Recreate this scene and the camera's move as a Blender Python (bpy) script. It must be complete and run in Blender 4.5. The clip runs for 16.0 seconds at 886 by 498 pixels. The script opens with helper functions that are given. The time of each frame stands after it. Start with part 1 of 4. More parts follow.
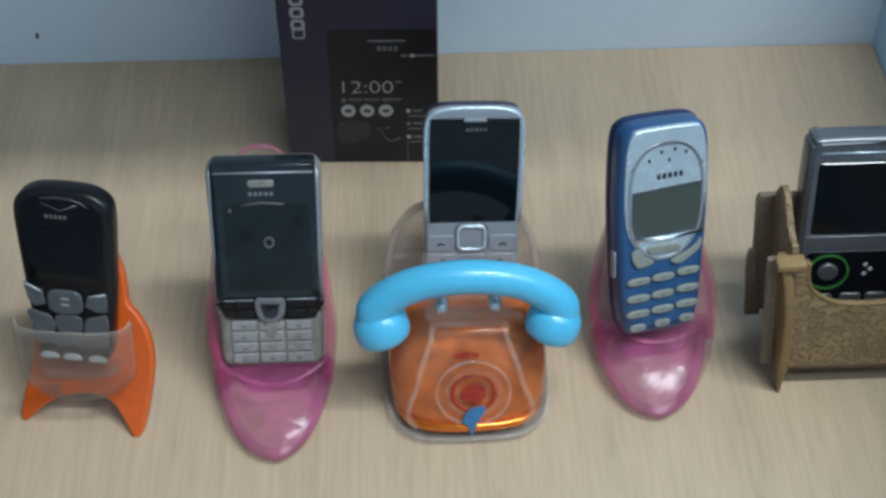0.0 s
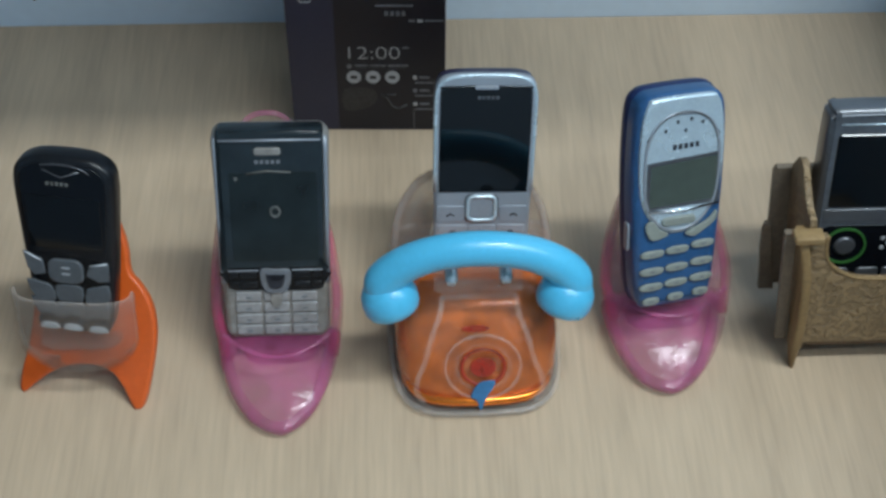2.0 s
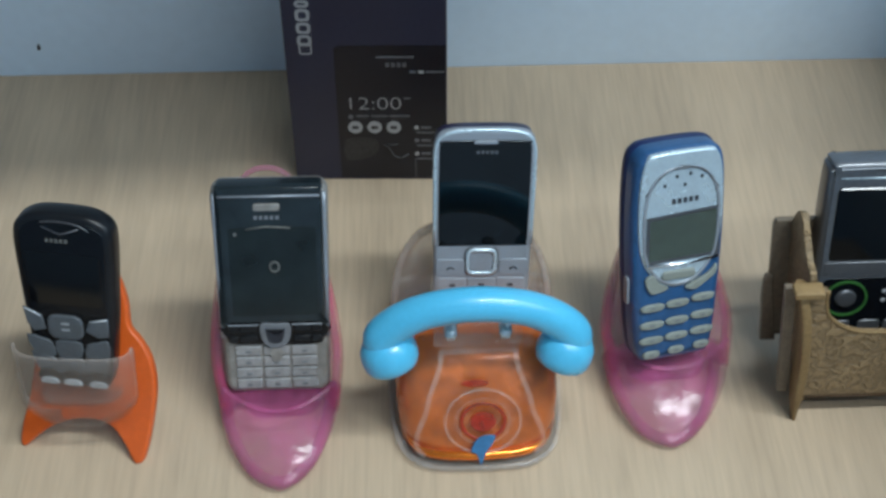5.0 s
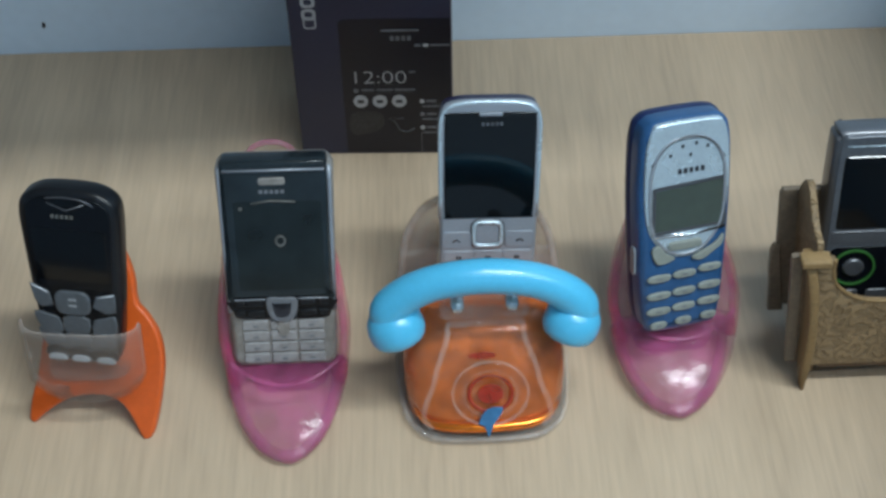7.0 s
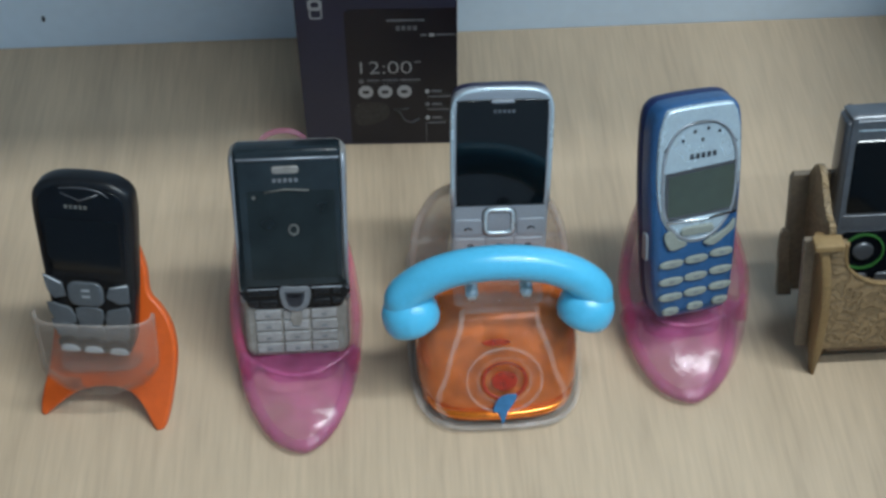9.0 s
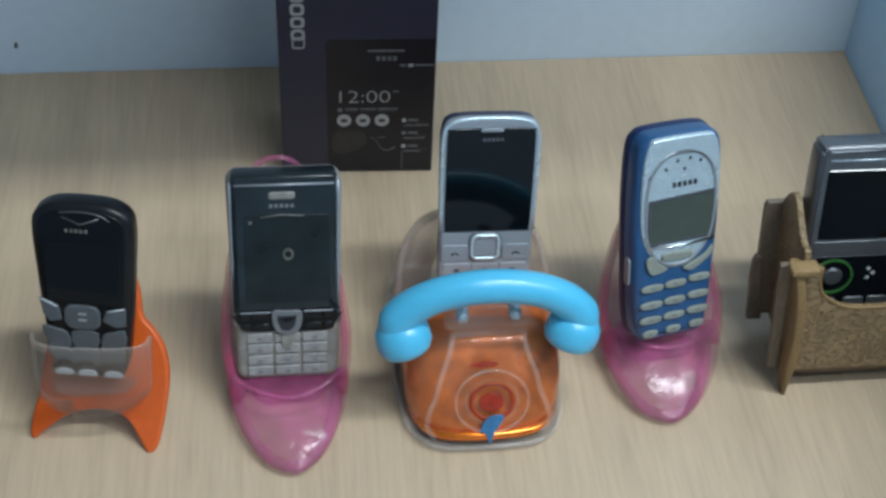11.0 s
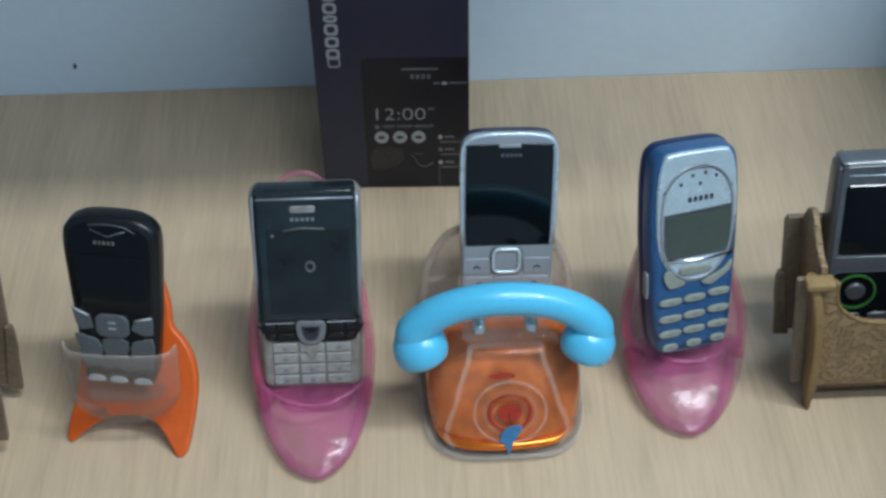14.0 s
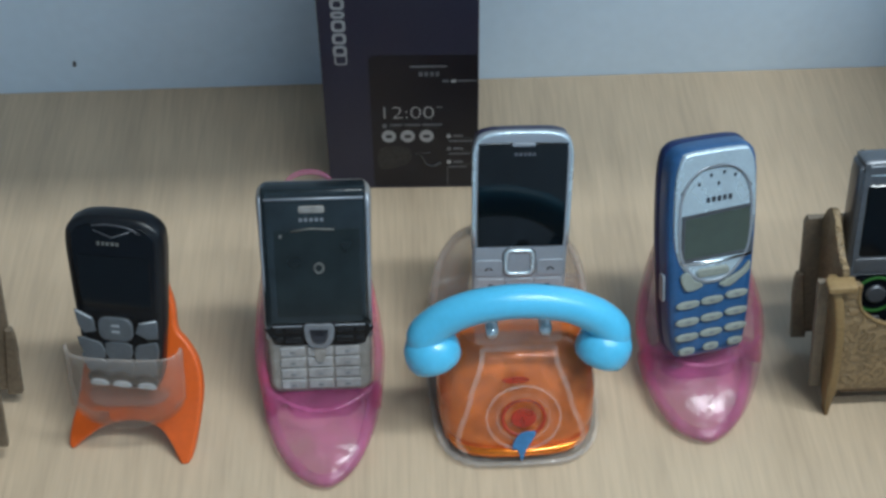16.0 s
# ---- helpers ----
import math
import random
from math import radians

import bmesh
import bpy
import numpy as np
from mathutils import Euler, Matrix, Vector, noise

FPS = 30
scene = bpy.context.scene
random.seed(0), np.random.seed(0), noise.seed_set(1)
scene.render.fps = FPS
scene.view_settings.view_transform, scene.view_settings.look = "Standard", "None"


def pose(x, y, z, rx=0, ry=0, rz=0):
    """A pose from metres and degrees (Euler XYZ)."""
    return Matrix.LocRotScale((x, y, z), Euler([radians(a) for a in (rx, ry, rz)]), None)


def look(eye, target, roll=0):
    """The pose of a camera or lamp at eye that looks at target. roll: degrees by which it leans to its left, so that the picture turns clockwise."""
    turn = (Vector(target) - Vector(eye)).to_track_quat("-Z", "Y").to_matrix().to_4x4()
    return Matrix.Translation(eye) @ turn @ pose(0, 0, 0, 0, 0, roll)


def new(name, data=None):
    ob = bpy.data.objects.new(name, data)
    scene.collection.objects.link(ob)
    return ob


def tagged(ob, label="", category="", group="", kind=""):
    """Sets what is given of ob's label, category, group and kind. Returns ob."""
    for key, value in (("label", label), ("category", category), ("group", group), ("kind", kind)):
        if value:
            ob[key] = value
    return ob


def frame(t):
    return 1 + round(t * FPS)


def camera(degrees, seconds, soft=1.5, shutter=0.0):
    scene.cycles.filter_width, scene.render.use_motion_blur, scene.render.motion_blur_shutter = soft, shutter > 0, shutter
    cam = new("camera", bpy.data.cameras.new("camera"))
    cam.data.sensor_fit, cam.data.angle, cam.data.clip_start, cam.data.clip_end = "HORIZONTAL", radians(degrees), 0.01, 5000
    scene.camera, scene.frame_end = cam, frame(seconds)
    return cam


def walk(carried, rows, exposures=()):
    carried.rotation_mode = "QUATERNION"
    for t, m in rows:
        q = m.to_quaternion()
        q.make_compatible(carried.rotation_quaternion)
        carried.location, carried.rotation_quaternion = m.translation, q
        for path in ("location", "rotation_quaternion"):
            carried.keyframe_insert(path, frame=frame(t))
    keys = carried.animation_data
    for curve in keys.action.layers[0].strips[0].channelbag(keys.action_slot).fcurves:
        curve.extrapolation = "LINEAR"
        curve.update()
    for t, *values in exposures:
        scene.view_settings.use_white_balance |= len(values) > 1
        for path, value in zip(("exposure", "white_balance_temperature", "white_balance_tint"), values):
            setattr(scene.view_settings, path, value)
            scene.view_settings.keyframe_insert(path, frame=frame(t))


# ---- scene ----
cam = camera(33.00, 16.0, soft=3.0)
PATH = [
    (0, look((0.0013, -0.1058, 0.5735), (0.0123, 0.3184, 0.1493), -0.49)),
    (0.5, look((0.0039, -0.1013, 0.5703), (0.0115, 0.3223, 0.1455), -0.79)),
    (1, look((0.0021, -0.0950, 0.5690), (0.0100, 0.3251, 0.1407), -0.67)),
    (1.5, look((0.0003, -0.0911, 0.5680), (0.0089, 0.3251, 0.1359), -0.45)),
    (2, look((-0.0083, -0.0932, 0.5638), (0.0071, 0.3213, 0.1302), 0.37)),
    (2.5, look((-0.0115, -0.0941, 0.5622), (0.0068, 0.3182, 0.1267), 0.75)),
    (3, look((-0.0110, -0.0799, 0.5764), (0.0068, 0.3408, 0.1491), 0.74)),
    (3.5, look((-0.0128, -0.0812, 0.5762), (0.0064, 0.3434, 0.1527), 0.86)),
    (4, look((-0.0084, -0.0838, 0.5734), (0.0070, 0.3405, 0.1494), 0.42)),
    (6.5, look((0.0010, -0.0839, 0.5721), (0.0073, 0.3333, 0.1409), -0.90)),
    (7, look((0.0012, -0.0855, 0.5701), (0.0063, 0.3307, 0.1379), -1.34)),
    (7.5, look((-0.0012, -0.0872, 0.5689), (0.0045, 0.3307, 0.1384), -1.52)),
    (8, look((0.0007, -0.0839, 0.5718), (0.0035, 0.3341, 0.1414), -1.97)),
    (8.5, look((0.0036, -0.0861, 0.5693), (0.0027, 0.3355, 0.1424), -2.43)),
    (9, look((-0.0177, -0.0898, 0.5661), (-0.0015, 0.3265, 0.1343), -0.78)),
    (11.3, look((-0.0599, -0.1076, 0.5805), (-0.0036, 0.3160, 0.1593), 3.13)),
    (11.5, look((-0.0332, -0.1127, 0.5834), (-0.0060, 0.3130, 0.1614), 0.34)),
    (12, look((0.0116, -0.1121, 0.5864), (-0.0169, 0.3112, 0.1621), -4.59)),
    (12.5, look((0.0322, -0.1183, 0.5858), (-0.0296, 0.3051, 0.1652), -7.08)),
    (12.75, look((0.0339, -0.1202, 0.5837), (-0.0315, 0.3052, 0.1656), -7.36)),
    (13, look((0.0355, -0.1221, 0.5815), (-0.0281, 0.3061, 0.1661), -7.63)),
    (13.5, look((0.0015, -0.1225, 0.5847), (-0.0116, 0.3108, 0.1699), -3.13)),
    (14, look((-0.0121, -0.1180, 0.5858), (-0.0045, 0.3129, 0.1684), -1.23)),
    (14.5, look((-0.0148, -0.1103, 0.5833), (-0.0067, 0.3193, 0.1645), -1.19)),
    (15, look((-0.0230, -0.1017, 0.5808), (-0.0100, 0.3260, 0.1602), -0.66)),
    (15.5, look((-0.0191, -0.1039, 0.5753), (-0.0099, 0.3269, 0.1578), -1.12)),
    (16, look((-0.0220, -0.1055, 0.5735), (-0.0105, 0.3259, 0.1567), -0.84)),
]
walk(cam, PATH, [(0.0, 0.0), (1.0, -0.02), (2.0, -0.08), (2.7, -0.08), (3.6, 0.03), (4.5, 0.04), (6.5, 0.0), (7.5, -0.03), (9.0, 0.0), (11.5, 0.02), (12.5, -0.03), (13.0, -0.02), (14.0, 0.05), (16.0, 0.05)])

# ---- world and light ----
world = bpy.data.worlds.new("room_air")
scene.world = world
world.use_nodes = True
world.node_tree.nodes["Background"].inputs[0].default_value = (0.70, 0.85, 1.0, 1)
world.node_tree.nodes["Background"].inputs[1].default_value = 0.12


def area(name, eye, target, sx, sy, power, colour):
    d = bpy.data.lights.new(name, "AREA")
    d.shape, d.size, d.size_y, d.energy, d.color = "RECTANGLE", sx, sy, power, colour
    ob = new(name, d)
    ob.matrix_world = look(eye, target)
    return ob


area("tube_light", (0.65, -0.10, 1.85), (0.65, -0.10, 0), 1.0, 0.12, 29.0, (0.845, 0.95, 1.0))
area("tube_light", (0.65, -0.75, 1.85), (0.65, -0.75, 0), 1.0, 0.12, 11.5, (0.845, 0.95, 1.0))
# added fill from the right: brightens the wall, throws the carton's shade left
area("wall_fill_light", (1.10, -0.15, 1.20), (0.20, 0.62, 0.1), 0.6, 0.6, 6.0, (0.70, 0.88, 1.0))


# ---- materials ----
def material(name, colour, rough=0.5, metal=0.0, scale=300.0, vary=0.12, bump=0.0, glass=0.0, ior=1.45, coat=0.0, big=40.0, stretch=(1, 1, 1), alpha=1.0, gloss=0.5, deep=0.0004):
    m = bpy.data.materials.new(name)
    m.use_nodes = True
    nt = m.node_tree
    b = nt.nodes["Principled BSDF"]
    tc = nt.nodes.new("ShaderNodeTexCoord")
    mp = nt.nodes.new("ShaderNodeMapping")
    mp.inputs["Scale"].default_value = stretch
    nt.links.new(tc.outputs["Object"], mp.inputs[0])
    fine, wide = nt.nodes.new("ShaderNodeTexNoise"), nt.nodes.new("ShaderNodeTexNoise")
    for n, s in ((fine, scale), (wide, big)):
        n.inputs["Scale"].default_value = s
        n.inputs["Detail"].default_value = 4
        nt.links.new(mp.outputs[0], n.inputs["Vector"])
    add = nt.nodes.new("ShaderNodeMath")
    nt.links.new(fine.outputs[0], add.inputs[0])
    nt.links.new(wide.outputs[0], add.inputs[1])
    ramp = nt.nodes.new("ShaderNodeValToRGB")
    half = nt.nodes.new("ShaderNodeMath")
    half.operation = "MULTIPLY"
    half.inputs[1].default_value = 0.5
    nt.links.new(add.outputs[0], half.inputs[0])
    nt.links.new(half.outputs[0], ramp.inputs[0])
    e = ramp.color_ramp.elements
    e[0].position, e[1].position = 0.36, 0.64
    e[0].color = (*[c * (1 - vary) for c in colour], 1)
    e[1].color = (*[min(1, c * (1 + vary)) for c in colour], 1)
    nt.links.new(ramp.outputs[0], b.inputs["Base Color"])
    rr = nt.nodes.new("ShaderNodeMapRange")
    rr.inputs["To Min"].default_value, rr.inputs["To Max"].default_value = max(0.02, rough * 0.8), min(1, rough * 1.25)
    nt.links.new(wide.outputs[0], rr.inputs[0])
    nt.links.new(rr.outputs[0], b.inputs["Roughness"])
    b.inputs["Metallic"].default_value = metal
    b.inputs["IOR"].default_value = ior
    b.inputs["Transmission Weight"].default_value = glass
    b.inputs["Coat Weight"].default_value = coat
    if alpha < 1:
        cloud = nt.nodes.new("ShaderNodeMapRange")
        cloud.inputs["From Min"].default_value, cloud.inputs["From Max"].default_value = 0.32, 0.68
        cloud.inputs["To Min"].default_value, cloud.inputs["To Max"].default_value = alpha * 0.65, min(1, alpha * 1.35)
        nt.links.new(wide.outputs[0], cloud.inputs[0])
        nt.links.new(cloud.outputs[0], b.inputs["Alpha"])
    b.inputs["Specular IOR Level"].default_value = gloss
    if bump:
        bp = nt.nodes.new("ShaderNodeBump")
        bp.inputs["Strength"].default_value = bump
        bp.inputs["Distance"].default_value = deep
        nt.links.new(fine.outputs[0], bp.inputs["Height"])
        nt.links.new(bp.outputs[0], b.inputs["Normal"])
    return m


def wood_laminate():
    """Pale beige laminate: fine streaks along y, faint broad bands."""
    m = material("desk_laminate", (0.500, 0.381, 0.264), 0.40, scale=380, vary=0.12, bump=0.06, big=48, stretch=(1, 0.06, 1))
    return m


def carved_wood():
    """Laser-cut fibreboard with a curling raised relief."""
    m = material("carved_board", (0.27, 0.185, 0.098), 0.55, scale=500, vary=0.22, bump=0.1, big=60)
    nt = m.node_tree
    b = nt.nodes["Principled BSDF"]
    tc = nt.nodes.new("ShaderNodeTexCoord")
    n = nt.nodes.new("ShaderNodeTexNoise")
    n.inputs["Scale"].default_value, n.inputs["Detail"].default_value, n.inputs["Distortion"].default_value = 130, 0.6, 3.0
    nt.links.new(tc.outputs["Object"], n.inputs["Vector"])
    r = nt.nodes.new("ShaderNodeValToRGB")
    r.color_ramp.elements[0].position, r.color_ramp.elements[1].position = 0.45, 0.53
    nt.links.new(n.outputs[0], r.inputs[0])
    # relief shading put into the colour: hollows darker, ridges lighter
    mix = nt.nodes.new("ShaderNodeMix")
    mix.data_type, mix.blend_type = "RGBA", "MULTIPLY"
    mix.inputs[0].default_value = 0.32
    tone = nt.nodes.new("ShaderNodeValToRGB")
    tone.color_ramp.elements[0].color, tone.color_ramp.elements[1].color = (0.38, 0.34, 0.30, 1), (1.25, 1.2, 1.15, 1)
    nt.links.new(r.outputs[0], tone.inputs[0])
    first = b.inputs["Base Color"].links[0].from_socket
    nt.links.new(first, mix.inputs[6])
    nt.links.new(tone.outputs[0], mix.inputs[7])
    nt.links.new(mix.outputs[2], b.inputs["Base Color"])
    bp = nt.nodes.new("ShaderNodeBump")
    bp.inputs["Strength"].default_value, bp.inputs["Distance"].default_value = 1.0, 0.0010
    nt.links.new(r.outputs[0], bp.inputs["Height"])
    nt.links.new(bp.outputs[0], b.inputs["Normal"])
    return m


LAMINATE = wood_laminate()
CARVED = carved_wood()
BOARD = material("fibreboard", (0.245, 0.155, 0.066), 0.6, scale=400, vary=0.2, bump=0.15)
BOARD_GREY = material("greyed_board", (0.175, 0.135, 0.095), 0.5, scale=400, vary=0.25, bump=0.1)
BOARD_DARK = material("scorched_board_edge", (0.13, 0.075, 0.04), 0.7, scale=400, vary=0.3, bump=0.1)
# unseen floor, coloured grey-blue to give the dark screens bluish reflections
FLOOR = material("floor_tile", (0.10, 0.13, 0.16), 0.45, scale=30, vary=0.15, big=4)
PAINT = material("wall_paint", (0.62, 0.74, 0.85), 0.7, scale=120, vary=0.03, bump=0.08, big=5)
BLUE_PAINT = material("side_wall_paint", (0.46, 0.67, 0.88), 0.7, scale=120, vary=0.03, bump=0.08, big=5)
CEILING = material("ceiling_paint", (0.8, 0.8, 0.78), 0.8, scale=60, vary=0.03)
SPECK = material("wall_mark", (0.05, 0.05, 0.06), 0.7)
NAVY = material("box_navy_card", (0.024, 0.025, 0.047), 0.38, scale=500, vary=0.10, bump=0.04, big=25)
PRINT_BLACK = material("box_print_black", (0.009, 0.009, 0.014), 0.33, scale=400, vary=0.15)
PRINT_WHITE = material("box_print_white", (0.36, 0.36, 0.36), 0.5, scale=400, vary=0.06)
PRINT_GREY = material("box_print_grey", (0.13, 0.13, 0.14), 0.5, scale=900, vary=0.35)
PRINT_DIM = material("box_print_dim", (0.030, 0.028, 0.028), 0.5, scale=700, vary=0.5)
BLACK = material("black_plastic", (0.007, 0.008, 0.010), 0.30, scale=600, vary=0.2, gloss=0.35)
BLACK_GLOSS = material("black_gloss_plastic", (0.004, 0.005, 0.007), 0.14, scale=400, vary=0.2, gloss=0.3)
GLASS_BLACK = material("black_screen_glass", (0.002, 0.0025, 0.003), 0.06, scale=60, vary=0.2, gloss=0.45)
GLASS_SMOKE = material("smoky_screen_glass", (0.013, 0.020, 0.024), 0.18, scale=60, vary=0.4, gloss=0.5)
SMOKE_DARK = material("dark_smoky_glass", (0.009, 0.014, 0.015), 0.18, scale=60, vary=0.4, gloss=0.4)
SCUFF = material("pale_scuff", (0.11, 0.11, 0.10), 0.5, scale=500, vary=0.3)
GREY_KEY = material("grey_key_plastic", (0.145, 0.152, 0.165), 0.36, scale=500, vary=0.12)
DARK_KEY = material("slate_key_plastic", (0.088, 0.096, 0.105), 0.30, scale=500, vary=0.15)
SILVER_KEY = material("bright_key_plastic", (0.54, 0.57, 0.60), 0.22, metal=0.2, scale=500, vary=0.1)
STEEL = material("brushed_steel_paint", (0.12, 0.13, 0.145), 0.38, metal=0.5, scale=500, vary=0.15)
VIOLET_EDGE = material("dark_violet_edge", (0.016, 0.013, 0.026), 0.4, scale=500, vary=0.15)
CHROME = material("chrome", (0.75, 0.76, 0.78), 0.14, metal=1.0, scale=300, vary=0.08)
SILVER = material("silver_paint", (0.275, 0.300, 0.335), 0.36, metal=0.30, scale=900, vary=0.08, coat=0.2)
SILVER_WORN = material("worn_silver_paint", (0.27, 0.255, 0.235), 0.42, metal=0.35, scale=350, vary=0.2, big=90)
WORN_KEY = material("worn_white_key", (0.27, 0.26, 0.255), 0.45, scale=350, vary=0.2, big=120)
LIGHT_SILVER = material("pale_silver_paint", (0.48, 0.58, 0.64), 0.26, metal=0.40, scale=700, vary=0.08, coat=0.3, big=70)
GUNMETAL = material("gunmetal_paint", (0.12, 0.125, 0.135), 0.3, metal=0.6, scale=700, vary=0.1, coat=0.2)
BLUE_BODY = material("blue_phone_plastic", (0.018, 0.076, 0.190), 0.34, scale=500, vary=0.15, coat=0.35, big=60)
BLUE_DEEP = material("deep_blue_plastic", (0.010, 0.020, 0.075), 0.35, scale=500, vary=0.15)
INDIGO = material("indigo_cover", (0.022, 0.020, 0.050), 0.3, scale=500, vary=0.15, coat=0.2)
PALE_KEY = material("pale_rubber_key", (0.215, 0.235, 0.210), 0.5, scale=400, vary=0.12)
LCD = material("green_grey_lcd", (0.055, 0.070, 0.058), 0.16, scale=200, vary=0.08, coat=0.5)
GREEN = material("green_ring_paint", (0.035, 0.13, 0.03), 0.3, scale=400, vary=0.1)
RED = material("red_print", (0.45, 0.03, 0.03), 0.4, scale=400, vary=0.1)
MARK = material("pale_print", (0.34, 0.35, 0.36), 0.4, scale=400, vary=0.1)
DARK_MARK = material("dark_print", (0.02, 0.022, 0.03), 0.4, scale=400, vary=0.1)
ORANGE = material("orange_plastic", (0.66, 0.108, 0.016), 0.35, scale=300, vary=0.08, bump=0.02, coat=0.1)
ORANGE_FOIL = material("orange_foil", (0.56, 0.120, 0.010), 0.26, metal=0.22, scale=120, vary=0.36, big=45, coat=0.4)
FOIL_GLINT = material("orange_foil_glint", (0.85, 0.20, 0.012), 0.16, metal=0.7, scale=150, vary=0.25, coat=0.5)
CLEAR = material("clear_plastic", (0.80, 0.76, 0.72), 0.10, scale=200, vary=0.05, alpha=0.13, gloss=0.9, coat=0.6)
CLEAR_SHEET = material("clear_thin_plastic", (0.75, 0.62, 0.55), 0.10, scale=120, vary=0.10, alpha=0.055, gloss=1.0, coat=0.6)
CLEAR_HOLDER = material("clear_holder_plastic", (0.45, 0.36, 0.31), 0.12, scale=120, vary=0.15, alpha=0.30, gloss=0.9, coat=0.5)
FROST = material("hazy_clear_plastic", (0.30, 0.25, 0.22), 0.16, scale=250, vary=0.1, alpha=0.19, gloss=0.7)
PINK = material("pink_clear_plastic", (0.55, 0.118, 0.275), 0.15, scale=60, vary=0.28, big=55, coat=0.15, alpha=0.28, gloss=1.0, bump=1.0, deep=0.0011)
PINK_RIM = material("pink_clear_edge", (0.64, 0.045, 0.165), 0.10, scale=80, vary=0.25, coat=0.6, alpha=0.27, gloss=0.9)
CLEAR_RIB = material("clear_rib_plastic", (0.78, 0.66, 0.58), 0.08, scale=150, vary=0.1, alpha=0.13, gloss=1.0, coat=1.0)
CYAN = material("sky_blue_plastic", (0.080, 0.46, 0.71), 0.29, scale=500, vary=0.05, coat=0.3)
TAPE = material("blue_card", (0.04, 0.16, 0.33), 0.5, scale=400, vary=0.2)
RED_DISC = material("red_dial_disc", (0.42, 0.035, 0.020), 0.4, scale=300, vary=0.3, alpha=0.7)


# ---- shaping helpers ----
def part(name, bm, mat, parent=None, label="", smooth=True):
    me = bpy.data.meshes.new(name)
    bmesh.ops.recalc_face_normals(bm, faces=bm.faces[:])
    for f in bm.faces:
        f.smooth = smooth and len(f.verts) <= 4
    bm.to_mesh(me)
    bm.free()
    me.materials.append(mat)
    ob = new(name, me)
    if parent is not None:
        ob.parent = parent
    if label:
        tagged(ob, label)
    return ob


def thing(name, m, label, category, group=""):
    ob = new(name)
    ob.empty_display_size = 0.01
    ob.matrix_world = m
    return tagged(ob, label, category, group)


def stand_pose(x, y, z, yaw, lean, roll):
    """Upright frame: x across, z up the face, y away; lean tips the top backwards."""
    return (Matrix.Translation((x, y, z)) @ Matrix.Rotation(radians(yaw), 4, "Z")
            @ Matrix.Rotation(radians(-lean), 4, "X") @ Matrix.Rotation(radians(roll), 4, "Y"))


def rrect(x0, z0, x1, z1, r, n=5):
    r = min(r, (x1 - x0) / 2 - 1e-6, (z1 - z0) / 2 - 1e-6)
    out = []
    for cx, cz, a in ((x1 - r, z0 + r, -90), (x1 - r, z1 - r, 0), (x0 + r, z1 - r, 90), (x0 + r, z0 + r, 180)):
        for k in range(n + 1):
            t = radians(a + 90 * k / n)
            out.append((cx + r * math.cos(t), cz + r * math.sin(t)))
    return out


def ellipse(cx, cz, a, b, n=24):
    return [(cx + a * math.cos(2 * math.pi * k / n), cz + b * math.sin(2 * math.pi * k / n)) for k in range(n)]


def closed_curve(points, n=5):
    """A smooth closed outline through the points."""
    out, c = [], len(points)
    for i in range(c):
        p0, p1, p2, p3 = (Vector((*points[(i + k - 1) % c], 0)) for k in range(4))
        for k in range(n):
            t = k / n
            q = 0.5 * (2 * p1 + (p2 - p0) * t + (2 * p0 - 5 * p1 + 4 * p2 - p3) * t * t + (3 * p1 - p0 - 3 * p2 + p3) * t ** 3)
            out.append((q.x, q.y))
    return out


def open_curve(points, n=6):
    pts = [Vector(p) for p in points]
    pts = [2 * pts[0] - pts[1]] + pts + [2 * pts[-1] - pts[-2]]
    out = []
    for i in range(1, len(pts) - 2):
        p0, p1, p2, p3 = pts[i - 1:i + 3]
        for k in range(n):
            t = k / n
            out.append(0.5 * (2 * p1 + (p2 - p0) * t + (2 * p0 - 5 * p1 + 4 * p2 - p3) * t * t + (3 * p1 - p0 - 3 * p2 + p3) * t ** 3))
    return out + [pts[-2].copy()]


def mirrored(profile):
    """An outline from (z, half width) rows, from the bottom to the top."""
    return [(w, z) for z, w in profile] + [(-w, z) for z, w in reversed(profile)]


def inset(outline, d):
    c, out = len(outline), []
    for i in range(c):
        (ax, az), (bx, bz), (px, pz) = outline[i - 1], outline[(i + 1) % c], outline[i]
        tx, tz = bx - ax, bz - az
        length = math.hypot(tx, tz) or 1
        out.append((px - tz / length * d, pz + tx / length * d))
    return out


def loft(rings, bm=None, caps=True, closed=True):
    bm = bm or bmesh.new()
    rows = [[bm.verts.new(p) for p in ring] for ring in rings]
    n = len(rows[0])
    for a, b in zip(rows, rows[1:]):
        for i in range(n if closed else n - 1):
            j = (i + 1) % n
            bm.faces.new((a[i], a[j], b[j], b[i]))
    if caps:
        bm.faces.new(rows[0][::-1])
        bm.faces.new(rows[-1])
    return bm


